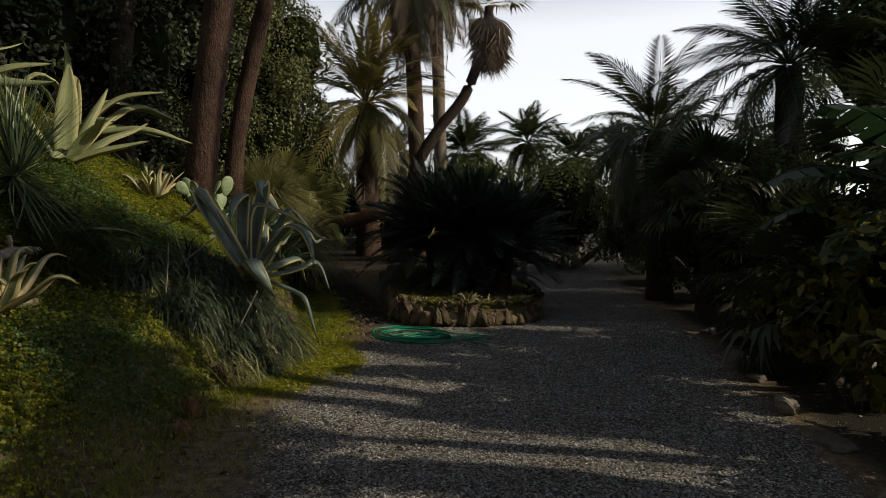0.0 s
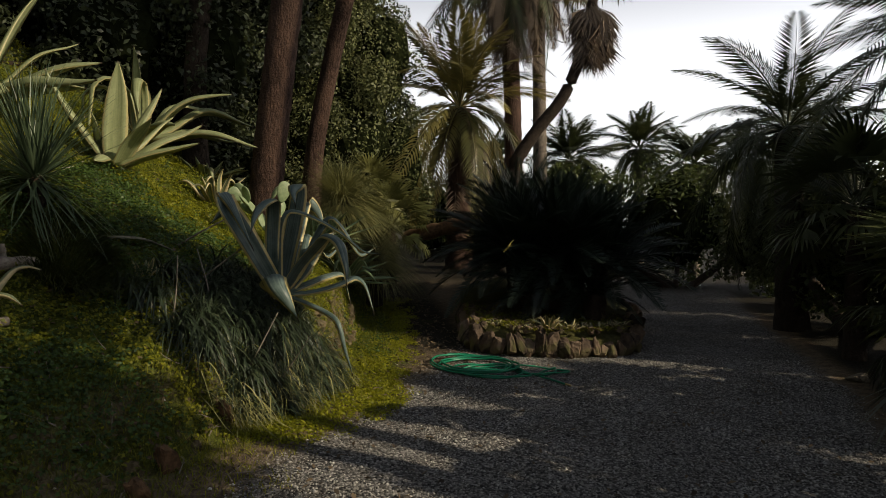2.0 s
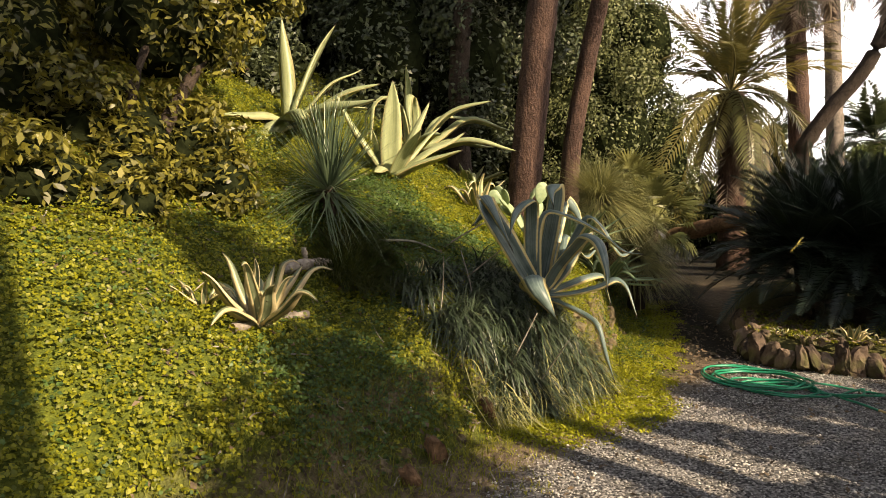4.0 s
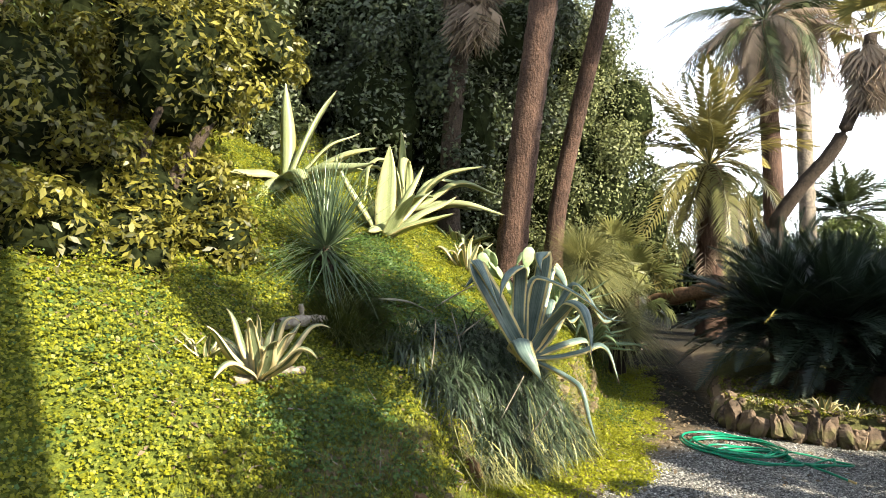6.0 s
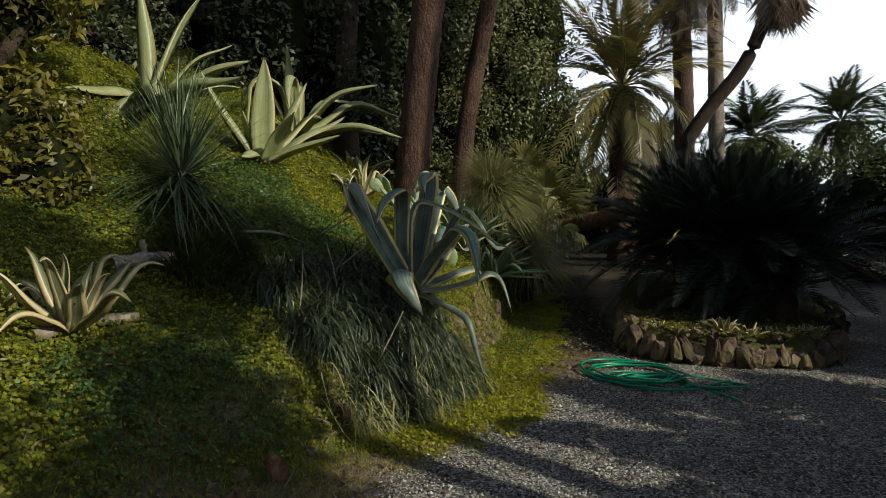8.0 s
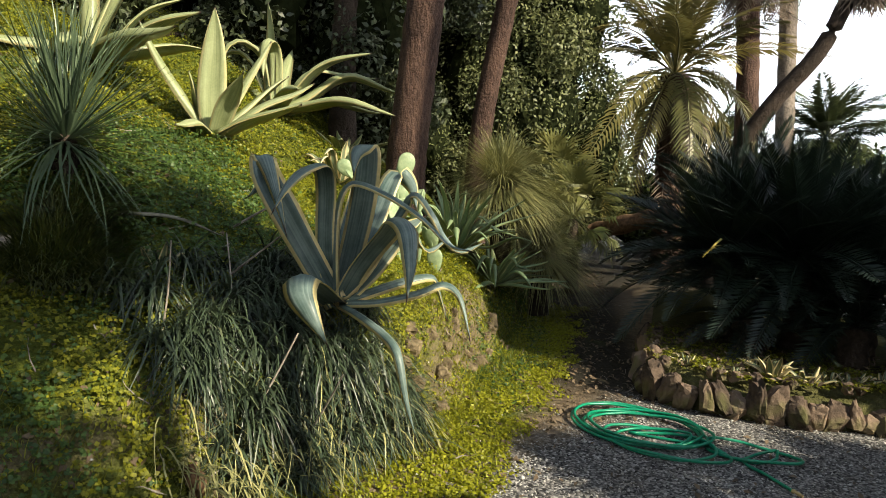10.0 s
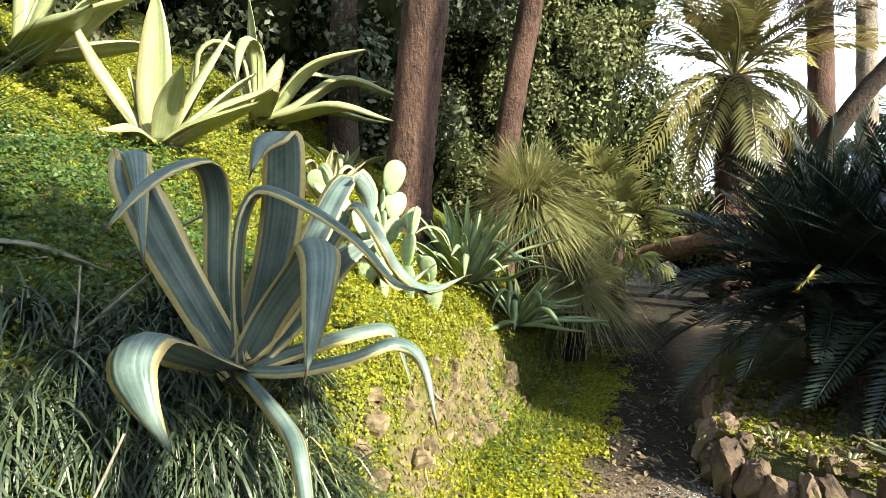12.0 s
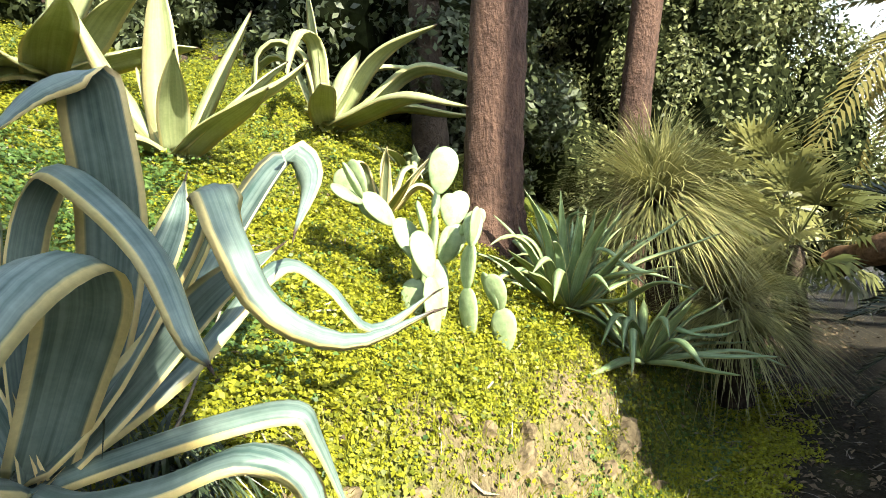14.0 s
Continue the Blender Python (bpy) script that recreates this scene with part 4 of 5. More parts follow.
rosette("small_agave", (0.85, 8.95, gz(0.85, 8.95) + 0.29), AGAVE_STRIPE, random_leaves(34, 9, 0.14, 0.035, 20, 75, 0.7), "tiny pale agave at the bed's edge", "agave")


def bed_litter():
    rng = np.random.default_rng(19)
    x, y = scatter(rng, 1100, -0.8, 1.5, 8.4, 10.2, lambda a, b: inside_bed(a, b) * 0.8)
    z, nor = surface(x, y)
    V, F = kites(rng, np.stack([x, y, z + 0.33], -1), nor, 0.06, 2.2, 0.6)
    stuff("bed_litter", V, F, LITTER, "dry leaves lying in the raised bed", "leaves")


bed_litter()
for k, (x, y, s) in enumerate(((0.55, 8.75, 0.16), (0.68, 8.92, 0.12), (-0.3, 8.68, 0.10), (1.05, 9.12, 0.13), (0.18, 8.98, 0.15), (1.2, 9.3, 0.12))):
    rosette("small_agave", (x, y, gz(x, y) + 0.30), AGAVE_STRIPE, random_leaves(60 + k, 9, s, s * 0.27, 20, 78, 0.7), "tiny pale agave at the bed's edge", "agave", "tiny agaves in the bed", k * 31)

# ---- the garden hose ----
def hose():
    cu = bpy.data.curves.new("garden_hose", "CURVE")
    cu.dimensions, cu.bevel_depth, cu.bevel_resolution, cu.resolution_u = "3D", 0.0095, 3, 4
    rng = random.Random(5)
    pts = []

    def coil(cx, cy, rx, ry, turns, a0, z0, n=26):
        for i in range(int(turns * n)):
            a = a0 + i / n * 2 * math.pi
            k = 1 + 0.10 * math.sin(a * 0.37 + cx) + rng.uniform(-0.012, 0.012)
            x, y = cx + rx * k * math.cos(a) + 0.05 * math.sin(i * 0.13), cy + ry * k * math.sin(a)
            pts.append((x, y, gz(x, y) + 0.012 + z0 + 0.035 * (0.5 + 0.5 * math.sin(a * 1.37 + i * 0.05))))

    coil(-0.42, 7.66, 0.40, 0.34, 5.0, 0.0, 0.01)
    coil(-0.22, 7.45, 0.34, 0.24, 2.3, 1.2, 0.0)
    coil(0.24, 7.66, 0.24, 0.17, 1.6, 3.4, 0.0)
    for x, y in ((0.22, 7.52), (0.34, 7.38), (0.45, 7.26), (0.50, 7.20)):
        pts.append((x, y, gz(x, y) + 0.013))
    sp = cu.splines.new("POLY")
    fine = smooth_path(pts, len(pts) * 2)
    sp.points.add(len(fine) - 1)
    for p, q in zip(sp.points, fine):
        p.co = (*q, 1)
    cu.materials.append(HOSE)
    t = thing("garden_hose", (-0.3, 7.6, gz(-0.3, 7.6)), "coiled green rubber garden hose lying on the gravel", "hose")
    ob = piece("tube", cu, t)
    ob.matrix_basis = Matrix.Translation(-Vector(t.location))
    a, b = Vector(fine[-1]), Vector(fine[-1]) + Vector((0.045, -0.05, 0.0))
    V, F = tube([a, a.lerp(b, 0.4), a.lerp(b, 0.45), b], [0.013, 0.013, 0.010, 0.010], 8)
    piece("connector", npmesh("connector", V - np.array(t.location), F, BRASS), t, None, "dull brass hose connector")


hose()

# ---- the bank ----
big_agave()
bank_tussock()
rosette("striped_agave", (-2.92, 4.08, gz(-2.92, 4.08) + 0.02), AGAVE_STRIPE, random_leaves(41, 16, 0.60, 0.095, 32, 84, 0.8), "small cream-striped agave on the clover slope", "agave")
rosette("striped_agave", (-3.2, 3.85, gz(-3.2, 3.85) + 0.02), AGAVE_STRIPE, random_leaves(42, 8, 0.25, 0.04, 20, 75, 0.8), "young cream-striped agave beside a larger one", "agave")
LEAVES_A = [(215, 10, 0.95, 0.33, -4, 0.6), (120, 86, 1.40, 0.21, 90, 0.6), (48, 72, 1.45, 0.23, 58, 0.55), (40, 46, 1.20, 0.15, 30, 0.6), (20, 26, 1.30, 0.33, 10, 0.6), (352, 12, 1.55, 0.33, -4, 0.5), (325, 4, 1.45, 0.34, -14, 0.5),
            (270, 14, 0.95, 0.29, -12, 0.5), (295, -6, 1.0, 0.32, -36, 0.5), (165, 28, 1.0, 0.27, 10, 0.6), (60, 24, 1.1, 0.28, 4, 0.6)]
rosette("century_plant", (-5.6, 6.9, gz(-5.6, 6.9) + 0.03), AGAVE_PALE, LEAVES_A, "large pale yellow-green agave with broad upright leaves on the slope", "agave", "pale agaves on the slope", 0)
LEAVES_B = [(236, 56, 1.15, 0.22, 62, 0.6), (250, 70, 0.62, 0.17, 74, 0.6), (318, 80, 1.15, 0.26, 76, 0.6), (50, 66, 1.05, 0.21, 58, 0.6), (38, 34, 1.05, 0.26, 26, 0.6), (15, 22, 0.95, 0.25, 8, 0.6), (60, 48, 0.95, 0.17, 38, 0.6),
            (150, 40, 0.80, 0.21, 20, 0.6), (215, 22, 0.75, 0.20, -8, 0.6), (290, 16, 0.62, 0.20, -18, 0.6), (340, 44, 0.8, 0.20, 30, 0.6)]
rosette("century_plant", (-4.42, 7.45, gz(-4.42, 7.45) + 0.03), AGAVE_PALE, LEAVES_B, "pale yellow-green agave with upright leaves", "agave", "pale agaves on the slope", 0)
LEAVES_C = [(240, 80, 2.0, 0.14, -85, 0.55), (222, 66, 1.75, 0.14, -95, 0.6), (285, 86, 1.25, 0.18, 78, 0.58), (300, 80, 1.6, 0.17, -70, 0.62), (20, 52, 1.45, 0.26, 8, 0.55), (40, 36, 1.65, 0.26, -14, 0.6), (8, 14, 1.6, 0.28, -16, 0.5),
            (52, 60, 1.5, 0.16, -6, 0.5), (120, 66, 1.2, 0.22, 40, 0.6), (165, 36, 1.15, 0.23, 8, 0.6), (325, 26, 1.05, 0.24, -8, 0.5), (205, 18, 1.15, 0.25, -12, 0.5), (60, 22, 1.4, 0.24, -8, 0.5)]
rosette("century_plant", (-5.2, 9.05, gz(-5.2, 9.05) + 0.03), AGAVE_PALE, LEAVES_C, "pale agave with long curled leaves beneath the trees", "agave", "pale agaves on the slope", 0)
rosette("century_plant", (-3.95, 8.75, gz(-3.95, 8.75) + 0.02), AGAVE_STRIPE, random_leaves(45, 14, 0.62, 0.10, 25, 82, 0.7), "striped green agave near the foot of a trunk", "agave", "pale agaves on the slope")
rosette("century_plant", (-4.6, 9.6, gz(-4.6, 9.6) + 0.02), AGAVE_PALE, random_leaves(46, 11, 0.6, 0.11, 15, 75, 0.6), "pale agave half hidden behind others", "agave", "pale agaves on the slope")
rosette("green_agave", (-2.95, 9.55, gz(-2.95, 9.55) + 0.03), AGAVE_GREEN, random_leaves(51, 64, 0.98, 0.085, 18, 88, 0.65, -10), "soft green agave clump spilling over the bank", "agave")
rosette("green_agave", (-2.62, 9.95, gz(-2.62, 9.95) + 0.03), AGAVE_GREEN, random_leaves(52, 44, 0.85, 0.085, 2, 75, 0.55, -30), "soft green agave clump spilling over the bank", "agave")
prickly_pear((-2.9, 8.36, gz(-2.9, 8.36)))


def yucca(x, y, n, length, seed, label):
    rng = np.random.default_rng(seed)
    z = gz(x, y) + 0.16
    t = thing("yucca", (x, y, gz(x, y)), label, "yucca")
    a = rng.uniform(0, 6.283, n)
    e = np.sin(rng.uniform(-0.5, 1.5, n))
    c = np.sqrt(np.clip(1 - e * e, 0.02, 1))
    d = np.stack([c * np.cos(a), c * np.sin(a), e], -1)
    V, F = blades(rng, d * 0.05 + np.array([0, 0, 0.2]), d, length * rng.uniform(0.8, 1.1, n), np.full(n, 0.016), np.where(e < 0.4, 0.35, 0.05), 5)
    piece("leaves", npmesh("leaves", V, F, YUCCA), t)
    V, F = tube([Vector((0, 0, -0.1)), Vector((0, 0, 0.1)), Vector((0, 0, 0.24))], [0.09, 0.09, 0.06], 10)
    piece("trunk", npmesh("trunk", V, F, BARK_DARK), t)


yucca(-3.85, 5.75, 380, 0.98, 61, "spiky narrow-leaved yucca on the slope")


def tuft(x, y, n, length, seed, label, lift):
    rng = np.random.default_rng(seed)
    t = thing("grass_tree", (x, y, gz(x, y)), label, "grass tree")
    a = rng.uniform(0, 6.283, n)
    e = np.sin(rng.uniform(-0.35, 1.45, n))
    c = np.sqrt(np.clip(1 - e * e, 0.02, 1))
    d = np.stack([c * np.cos(a), c * np.sin(a), e], -1)
    V, F = blades(rng, d * 0.08 + np.array([0, 0, lift]), d, length * rng.uniform(0.75, 1.1, n), np.full(n, 0.011), rng.uniform(0.25, 0.7, n), 6)
    lo = ground_z(V[:, 0] + x, V[:, 1] + y) - gz(x, y) + 0.01
    V[:, 2] = np.maximum(V[:, 2], lo)
    piece("leaves", npmesh("leaves", V, F, STRAWGRASS), t)
    V, F = tube([Vector((0, 0, -0.1)), Vector((0, 0, lift * 0.5)), Vector((0, 0, lift + 0.06))], [0.14, 0.13, 0.08], 10)
    piece("trunk", npmesh("trunk", V, F, BARK_DARK), t)


tuft(-2.95, 10.8, 2600, 1.08, 71, "large straw-green grass tree tuft beside the side path", 1.0)
tuft(-2.5, 11.05, 2000, 0.85, 72, "drooping straw-green grass tree tuft beside the side path", 0.75)

# ---- trunks on the bank ----
fan_green = [fan_mesh("fan_leaf", PALM_LEAF, 0.7, 0.75, 24, seed=i) for i in range(3)]
fan_skirt = [fan_mesh("dead_leaf", DEAD_LEAF, 0.22, 0.95, 18, 1.2, 0.35, seed=i + 30) for i in range(3)]
fan_dead = [fan_mesh("dead_leaf", DEAD_LEAF, 0.5, 0.7, 16, 1.4, 0.5, seed=i + 9) for i in range(3)]
palm("tall_fan_palm", (-3.68, 9.6, gz(-3.68, 9.6)), [(-3.62, 9.58, 2.2), (-3.38, 9.5, 3.7), (-3.0, 9.3, 5.6), (-2.75, 9.2, 7.2)], 0.24, 0.19, BARK_PALM,
     "tall leaning fan palm with a reddish ringed trunk", [(fan_green, 26, 0, 80, 1, "fan_leaf", 0.1), (fan_dead, 34, -88, -55, 2, "dead_leaf", -0.1)], "palm", "tall palms", 20)
palm("tall_fan_palm", (-3.98, 12.0, gz(-3.98, 12.0)), [(-3.85, 11.95, 2.8), (-3.45, 11.8, 4.4), (-2.75, 11.4, 6.5), (-2.4, 11.2, 8.2)], 0.17, 0.13, BARK_PALM,
     "tall leaning fan palm with a split pale trunk", [(fan_green, 26, 0, 80, 3, "fan_leaf", 0.1), (fan_dead, 30, -88, -55, 4, "dead_leaf", -0.1)], "palm", "tall palms", 18)

palm("tall_fan_palm", (-5.1, 10.2, gz(-5.1, 10.2)), [(-5.0, 10.1, 4.0), (-4.6, 9.8, 6.0), (-4.3, 9.5, 7.3)], 0.17, 0.14, BARK_DARK,
     "tall fan palm with a long dry skirt among trees", [(fan_green, 22, 0, 80, 14, "fan_leaf", 0.1), (fan_dead, 40, -89, -60, 15, "dead_leaf", -0.3), (fan_dead, 26, -89, -66, 16, "dead_leaf", -0.8)], "palm", "tall palms", 12)

# ---- far palms against the sky ----
date_fronds = fronds("date", DATE_LEAF, 2.75, 44, 0.44, 0.07, (0.35, 0.9, 1.6), vee=0.18, sweep=0.5, droop=0.3)
date_dead = fronds("dead", DEAD_LEAF, 2.2, 40, 0.40, 0.05, (0.9, 1.5), vee=0.0, sweep=0.6, droop=0.6, ragged=0.15)
palm("date_palm", (-1.95, 16.5, gz(-1.95, 16.5)), [(-1.93, 16.5, 2.3), (-1.92, 16.5, 4.35)], 0.30, 0.27, BARK_PALM, "date palm with a full arching yellow-green crown",
     [(date_fronds, 46, -30, 86, 5, "frond", 0.05), (date_dead, 20, -78, -35, 6, "dead_frond", -0.1)], "palm", "", 14)
grey_fronds = fronds("grey", PALM_LEAF, 2.5, 46, 0.46, 0.055, (0.8, 1.4), vee=0.1, sweep=0.6, droop=0.5)
palm("tall_palm", (-0.7, 17.6, gz(-0.7, 17.6)), [(-0.7, 17.6, 4.0), (-0.8, 17.6, 7.9)], 0.24, 0.2, BARK_PALM, "tall palm with drooping half-dead crown",
     [(grey_fronds, 26, -25, 75, 7, "frond", 0.1), (date_dead, 66, -86, 15, 8, "dead_frond", -0.05)], "palm", "tall palms")
palm("tall_palm", (-0.05, 18.8, gz(-0.05, 18.8)), [(-0.05, 18.8, 4.0), (-0.1, 18.8, 8.8)], 0.2, 0.17, BARK_GREY, "tall slender palm behind another palm",
     [(grey_fronds, 16, -15, 70, 9, "frond", 0.1), (date_dead, 34, -84, 0, 10, "dead_frond", -0.1)], "palm", "tall palms")
fan_big = [fan_mesh("fan_leaf", DATE_LEAF, 0.45, 0.55, 22, seed=i + 20) for i in range(2)]
palm("curved_palm", (-0.95, 15.3, gz(-0.95, 15.3)), [(-0.7, 15.3, 2.4), (-0.14, 15.3, 3.46), (0.5, 15.3, 4.25), (0.85, 15.3, 5.0), (1.1, 15.3, 5.9), (1.18, 15.3, 6.4)], 0.15, 0.11, BARK_DARK, "fan palm with curved grey trunk and dead-leaf skirt",
     [(fan_big, 16, 5, 85, 11, "fan_leaf", 0.1), (fan_skirt, 34, -88, -50, 12, "dead_leaf", 0.0), (fan_skirt, 26, -89, -62, 13, "dead_leaf", -0.45)])
far_fronds = fronds("far", PALM_LEAF, 1.6, 36, 0.40, 0.055, (0.7, 1.4), vee=0.2, droop=0.35)
for x, y, z, s in ((0.75, 20, 3.4, 3), (2.95, 22, 3.9, 4), (4.3, 20.5, 3.2, 5), (6.2, 23, 3.6, 6), (-1.6, 21, 3.3, 7)):
    palm("small_palm", (x, y, gz(x, y)), [(x, y, z * 0.5), (x, y, z)], 0.16, 0.13, BARK_GREY, "small palm seen against the pale sky", [(far_fronds, 46, -35, 84, s, "frond", 0.05)], "palm", "distant palms", 10)

# ---- trees and shrubs ----
shrub("evergreen_tree", 101, [(-6.3, 10.0, 4.6, 1.3, 1.2, 1.6), (-5.2, 10.7, 4.4, 1.1, 1.0, 1.5), (-6.8, 11.2, 6.4, 1.8, 1.5, 1.8), (-5.4, 11.2, 3.1, 1.1, 0.8, 0.9), (-4.9, 11.9, 5.9, 1.4, 1.3, 1.7)], 250, 0.10, TREE_LEAF, "dense dark evergreen tree above the slope", "tree", 4, 1.9)
shrub("evergreen_tree", 102, [(-5.0, 14.0, 4.2, 1.6, 1.4, 2.6), (-3.9, 14.2, 3.6, 1.1, 1.2, 2.2), (-4.6, 14.4, 6.4, 1.6, 1.4, 2.0), (-3.3, 14.6, 5.2, 0.8, 0.9, 1.3), (-3.0, 15.0, 2.9, 0.7, 0.8, 1.5)], 300, 0.075, WALL_LEAF, "dense small-leaved evergreen tree behind leaning trunks", "tree", 4, 1.9)
shrub("evergreen_tree", 103, [(-9.2, 9.2, 6.2, 1.8, 1.8, 2.4), (-8.0, 10.8, 7.4, 1.8, 1.6, 2.0), (-10.5, 7.0, 6.5, 1.8, 1.8, 2.6)], 100, 0.13, TREE_LEAF, "dark evergreen trees at the top of the slope", "tree", 3, 1.9)
shrub("yellow_shrub", 104, [(-5.0, 4.3, 2.35, 0.65, 0.8, 0.7), (-4.9, 4.8, 3.6, 0.75, 0.9, 0.9), (-4.75, 5.6, 4.1, 0.55, 0.6, 0.6), (-5.6, 3.6, 3.0, 1.0, 1.0, 1.2), (-5.8, 5.3, 4.8, 1.0, 1.0, 1.0), (-4.6, 4.2, 1.9, 0.5, 0.6, 0.45), (-4.75, 5.0, 2.3, 0.5, 0.5, 0.5), (-4.4, 3.3, 1.9, 0.6, 0.6, 0.5), (-4.25, 3.9, 1.7, 0.45, 0.5, 0.4), (-4.35, 4.9, 1.95, 0.4, 0.4, 0.35), (-4.6, 2.6, 2.0, 0.7, 0.7, 0.7)], 330, 0.085, SHRUB_LEAF, "sunlit yellow-green leafy shrub on the slope", "shrub", 4, 2.4)
shrub("evergreen_shrub", 105, [(-7.2, 3.0, 4.5, 1.3, 1.4, 1.6), (-8.2, 5.6, 5.6, 1.5, 1.5, 1.8), (-6.6, 1.4, 4.0, 1.2, 1.3, 1.5)], 110, 0.12, BUSH_LEAF, "dark leafy shrub high on the slope", "shrub", 3, 2.0)

shrub("evergreen_tree", 109, [(-6.6, 16.2, 5.2, 2.0, 1.2, 3.0), (-9.0, 14.0, 6.4, 2.2, 1.5, 3.2), (-10.2, 12.2, 6.0, 2.0, 1.6, 2.6), (-5.5, 17.2, 6.6, 1.5, 1.2, 2.4), (-7.4, 15.4, 8.6, 2.0, 1.4, 1.8)], 40, 0.15, TREE_LEAF, "dark evergreen trees filling the wood behind", "tree", 4, 1.9, "", 0.92)
shrub("undergrowth_shrub", 106, [(-4.7, 13.0, 1.9, 0.8, 0.7, 0.9), (-5.4, 12.7, 2.8, 0.9, 0.7, 1.1), (-4.5, 13.2, 3.4, 0.8, 0.5, 1.2), (-4.4, 15.2, 1.8, 0.8, 0.9, 1.0)], 220, 0.07, WALL_LEAF, "light green undergrowth between the trunks", "shrub", 3, 2.2)
shrub("dark_hedge", 107, [(-4.6, 17.6, 1.9, 1.2, 1.2, 1.3), (-6.2, 19.5, 2.6, 1.8, 1.3, 1.8), (-8.8, 17.0, 4.5, 2.0, 1.8, 2.4), (-3.6, 21.5, 1.8, 1.4, 1.0, 1.5)], 80, 0.11, BUSH_LEAF, "dark shrubs at the end of the side path", "hedge", 4, 2.2)
shrub("undergrowth_shrub", 108, [(-6.9, 9.5, 3.7, 0.9, 0.8, 0.7), (-7.6, 8.2, 4.1, 1.0, 0.9, 0.9), (-7.6, 6.6, 4.3, 0.9, 0.9, 0.9), (-6.2, 10.4, 3.4, 0.8, 0.6, 0.6)], 170, 0.09, TREE_LEAF, "dark undergrowth beneath the evergreen trees", "shrub", 3, 2.0)
low_fan = [fan_mesh("fan_leaf", FAN_LEAF, 0.55, 0.5, 20, seed=i + 60) for i in range(2)]
for x, y, z, s in ((-3.35, 13.7, 2.1, 41), (-2.75, 13.1, 1.5, 42), (-3.9, 14.6, 2.4, 43)):
    palm("fan_palm", (x, y, gz(x, y)), [(x, y, z * 0.6), (x, y, z)], 0.10, 0.08, BARK_DARK, "small yellow-green fan palm beside the side path", [(low_fan, 26, -40, 82, s, "fan_leaf", 0.02)], "palm", "small fan palms", 10)

# ---- right of the path ----
feather = fronds("feather", PALM_LEAF, 1.9, 50, 0.44, 0.034, (0.7, 1.1, 1.6), vee=0.2, droop=0.4)
palm("feather_palm", (5.25, 9.6, gz(5.2, 9.6)), [(5.2, 9.6, 1.8), (5.2, 9.6, 3.6)], 0.22, 0.18, BARK_DARK, "arching feather palm beside the path", [(feather, 44, -35, 82, 21, "frond", 0.05)], "palm", "palms beside the path")
palm("feather_palm", (3.95, 11.6, gz(4, 11.6)), [(3.9, 11.6, 1.6), (3.85, 11.6, 2.9)], 0.22, 0.18, BARK_DARK, "arching feather palm beside the path", [(feather, 40, -35, 82, 22, "frond", 0.05)], "palm", "palms beside the path")
palm("feather_palm", (5.2, 14.6, gz(5, 14)), [(5.2, 14.6, 1.6), (5.2, 14.6, 2.9)], 0.22, 0.18, BARK_DARK, "arching feather palm beside the path", [(feather, 34, -30, 80, 23, "frond", 0.05)], "palm", "palms beside the path")
fan_low = [fan_mesh("fan_leaf", PALM_LEAF, 0.65, 0.6, 22, seed=i + 40) for i in range(3)]
for x, y, z, n, s in ((3.95, 7.2, 0.85, 30, 31), (3.9, 9.4, 1.7, 34, 32), (4.6, 6.2, 1.9, 30, 33), (3.6, 5.9, 0.6, 18, 34)):
    palm("fan_palm", (x, y, gz(x, y)), [(x, y, z * 0.5), (x, y, z)], 0.12, 0.10, BARK_DARK, "bushy fan palm beside the path", [(fan_low, n, -45, 85, s, "fan_leaf", 0.02)], "palm", "fan palms beside the path", 10)


def banana(x, y):
    t = thing("banana_plant", (x, y, gz(x, y)), "banana plant with large torn dark leaves", "banana plant")
    V, F = tube(smooth_path([(0, 0, -0.05), (0.03, 0, 0.8), (0, 0, 1.6)], 10), [0.11 - 0.005 * i for i in range(10)], 10)
    piece("trunk", npmesh("trunk", V, F, BARK_DARK), t)
    rng = random.Random(6)
    for i, (turn, rise) in enumerate(((175, 38), (205, 15), (150, 20), (95, 50), (20, 45), (300, 40), (250, 55), (190, 62))):
        path = []
        p = Vector((0, 0, 1.5))
        for k in range(13):
            e = radians(rise - 75 * (k / 12) ** 1.6)
            path.append(p)
            p = p + Vector((math.cos(e), 0, math.sin(e))) * 0.14
        V, F = tube(path, [0.022 - 0.0014 * k for k in range(13)], 5)
        L, G = [tuple(v) for v in V], [tuple(int(q) for q in f) for f in F]
        for k in range(3, 12):
            w = 0.27 * math.sin(math.pi * (k - 2.2) / 10.0) ** 0.6
            for sg in (-1, 1):
                sag0, sag1 = rng.uniform(0.15, 0.5), rng.uniform(0.15, 0.5)
                a, b = path[k], path[k + 1 if k < 12 else k]
                n0 = len(L)
                gap = Vector((0.012, 0, 0))
                L += [tuple(a), tuple(b), tuple(b + Vector((0, sg * w, -w * sag1)) - gap), tuple(a + Vector((0, sg * w, -w * sag0)) + gap)]
                G.append((n0, n0 + 1, n0 + 2, n0 + 3))
        piece("leaf", npmesh("leaf", L, G, BANANA_LEAF), t, pose(0, 0, 0, 0, 0, turn))


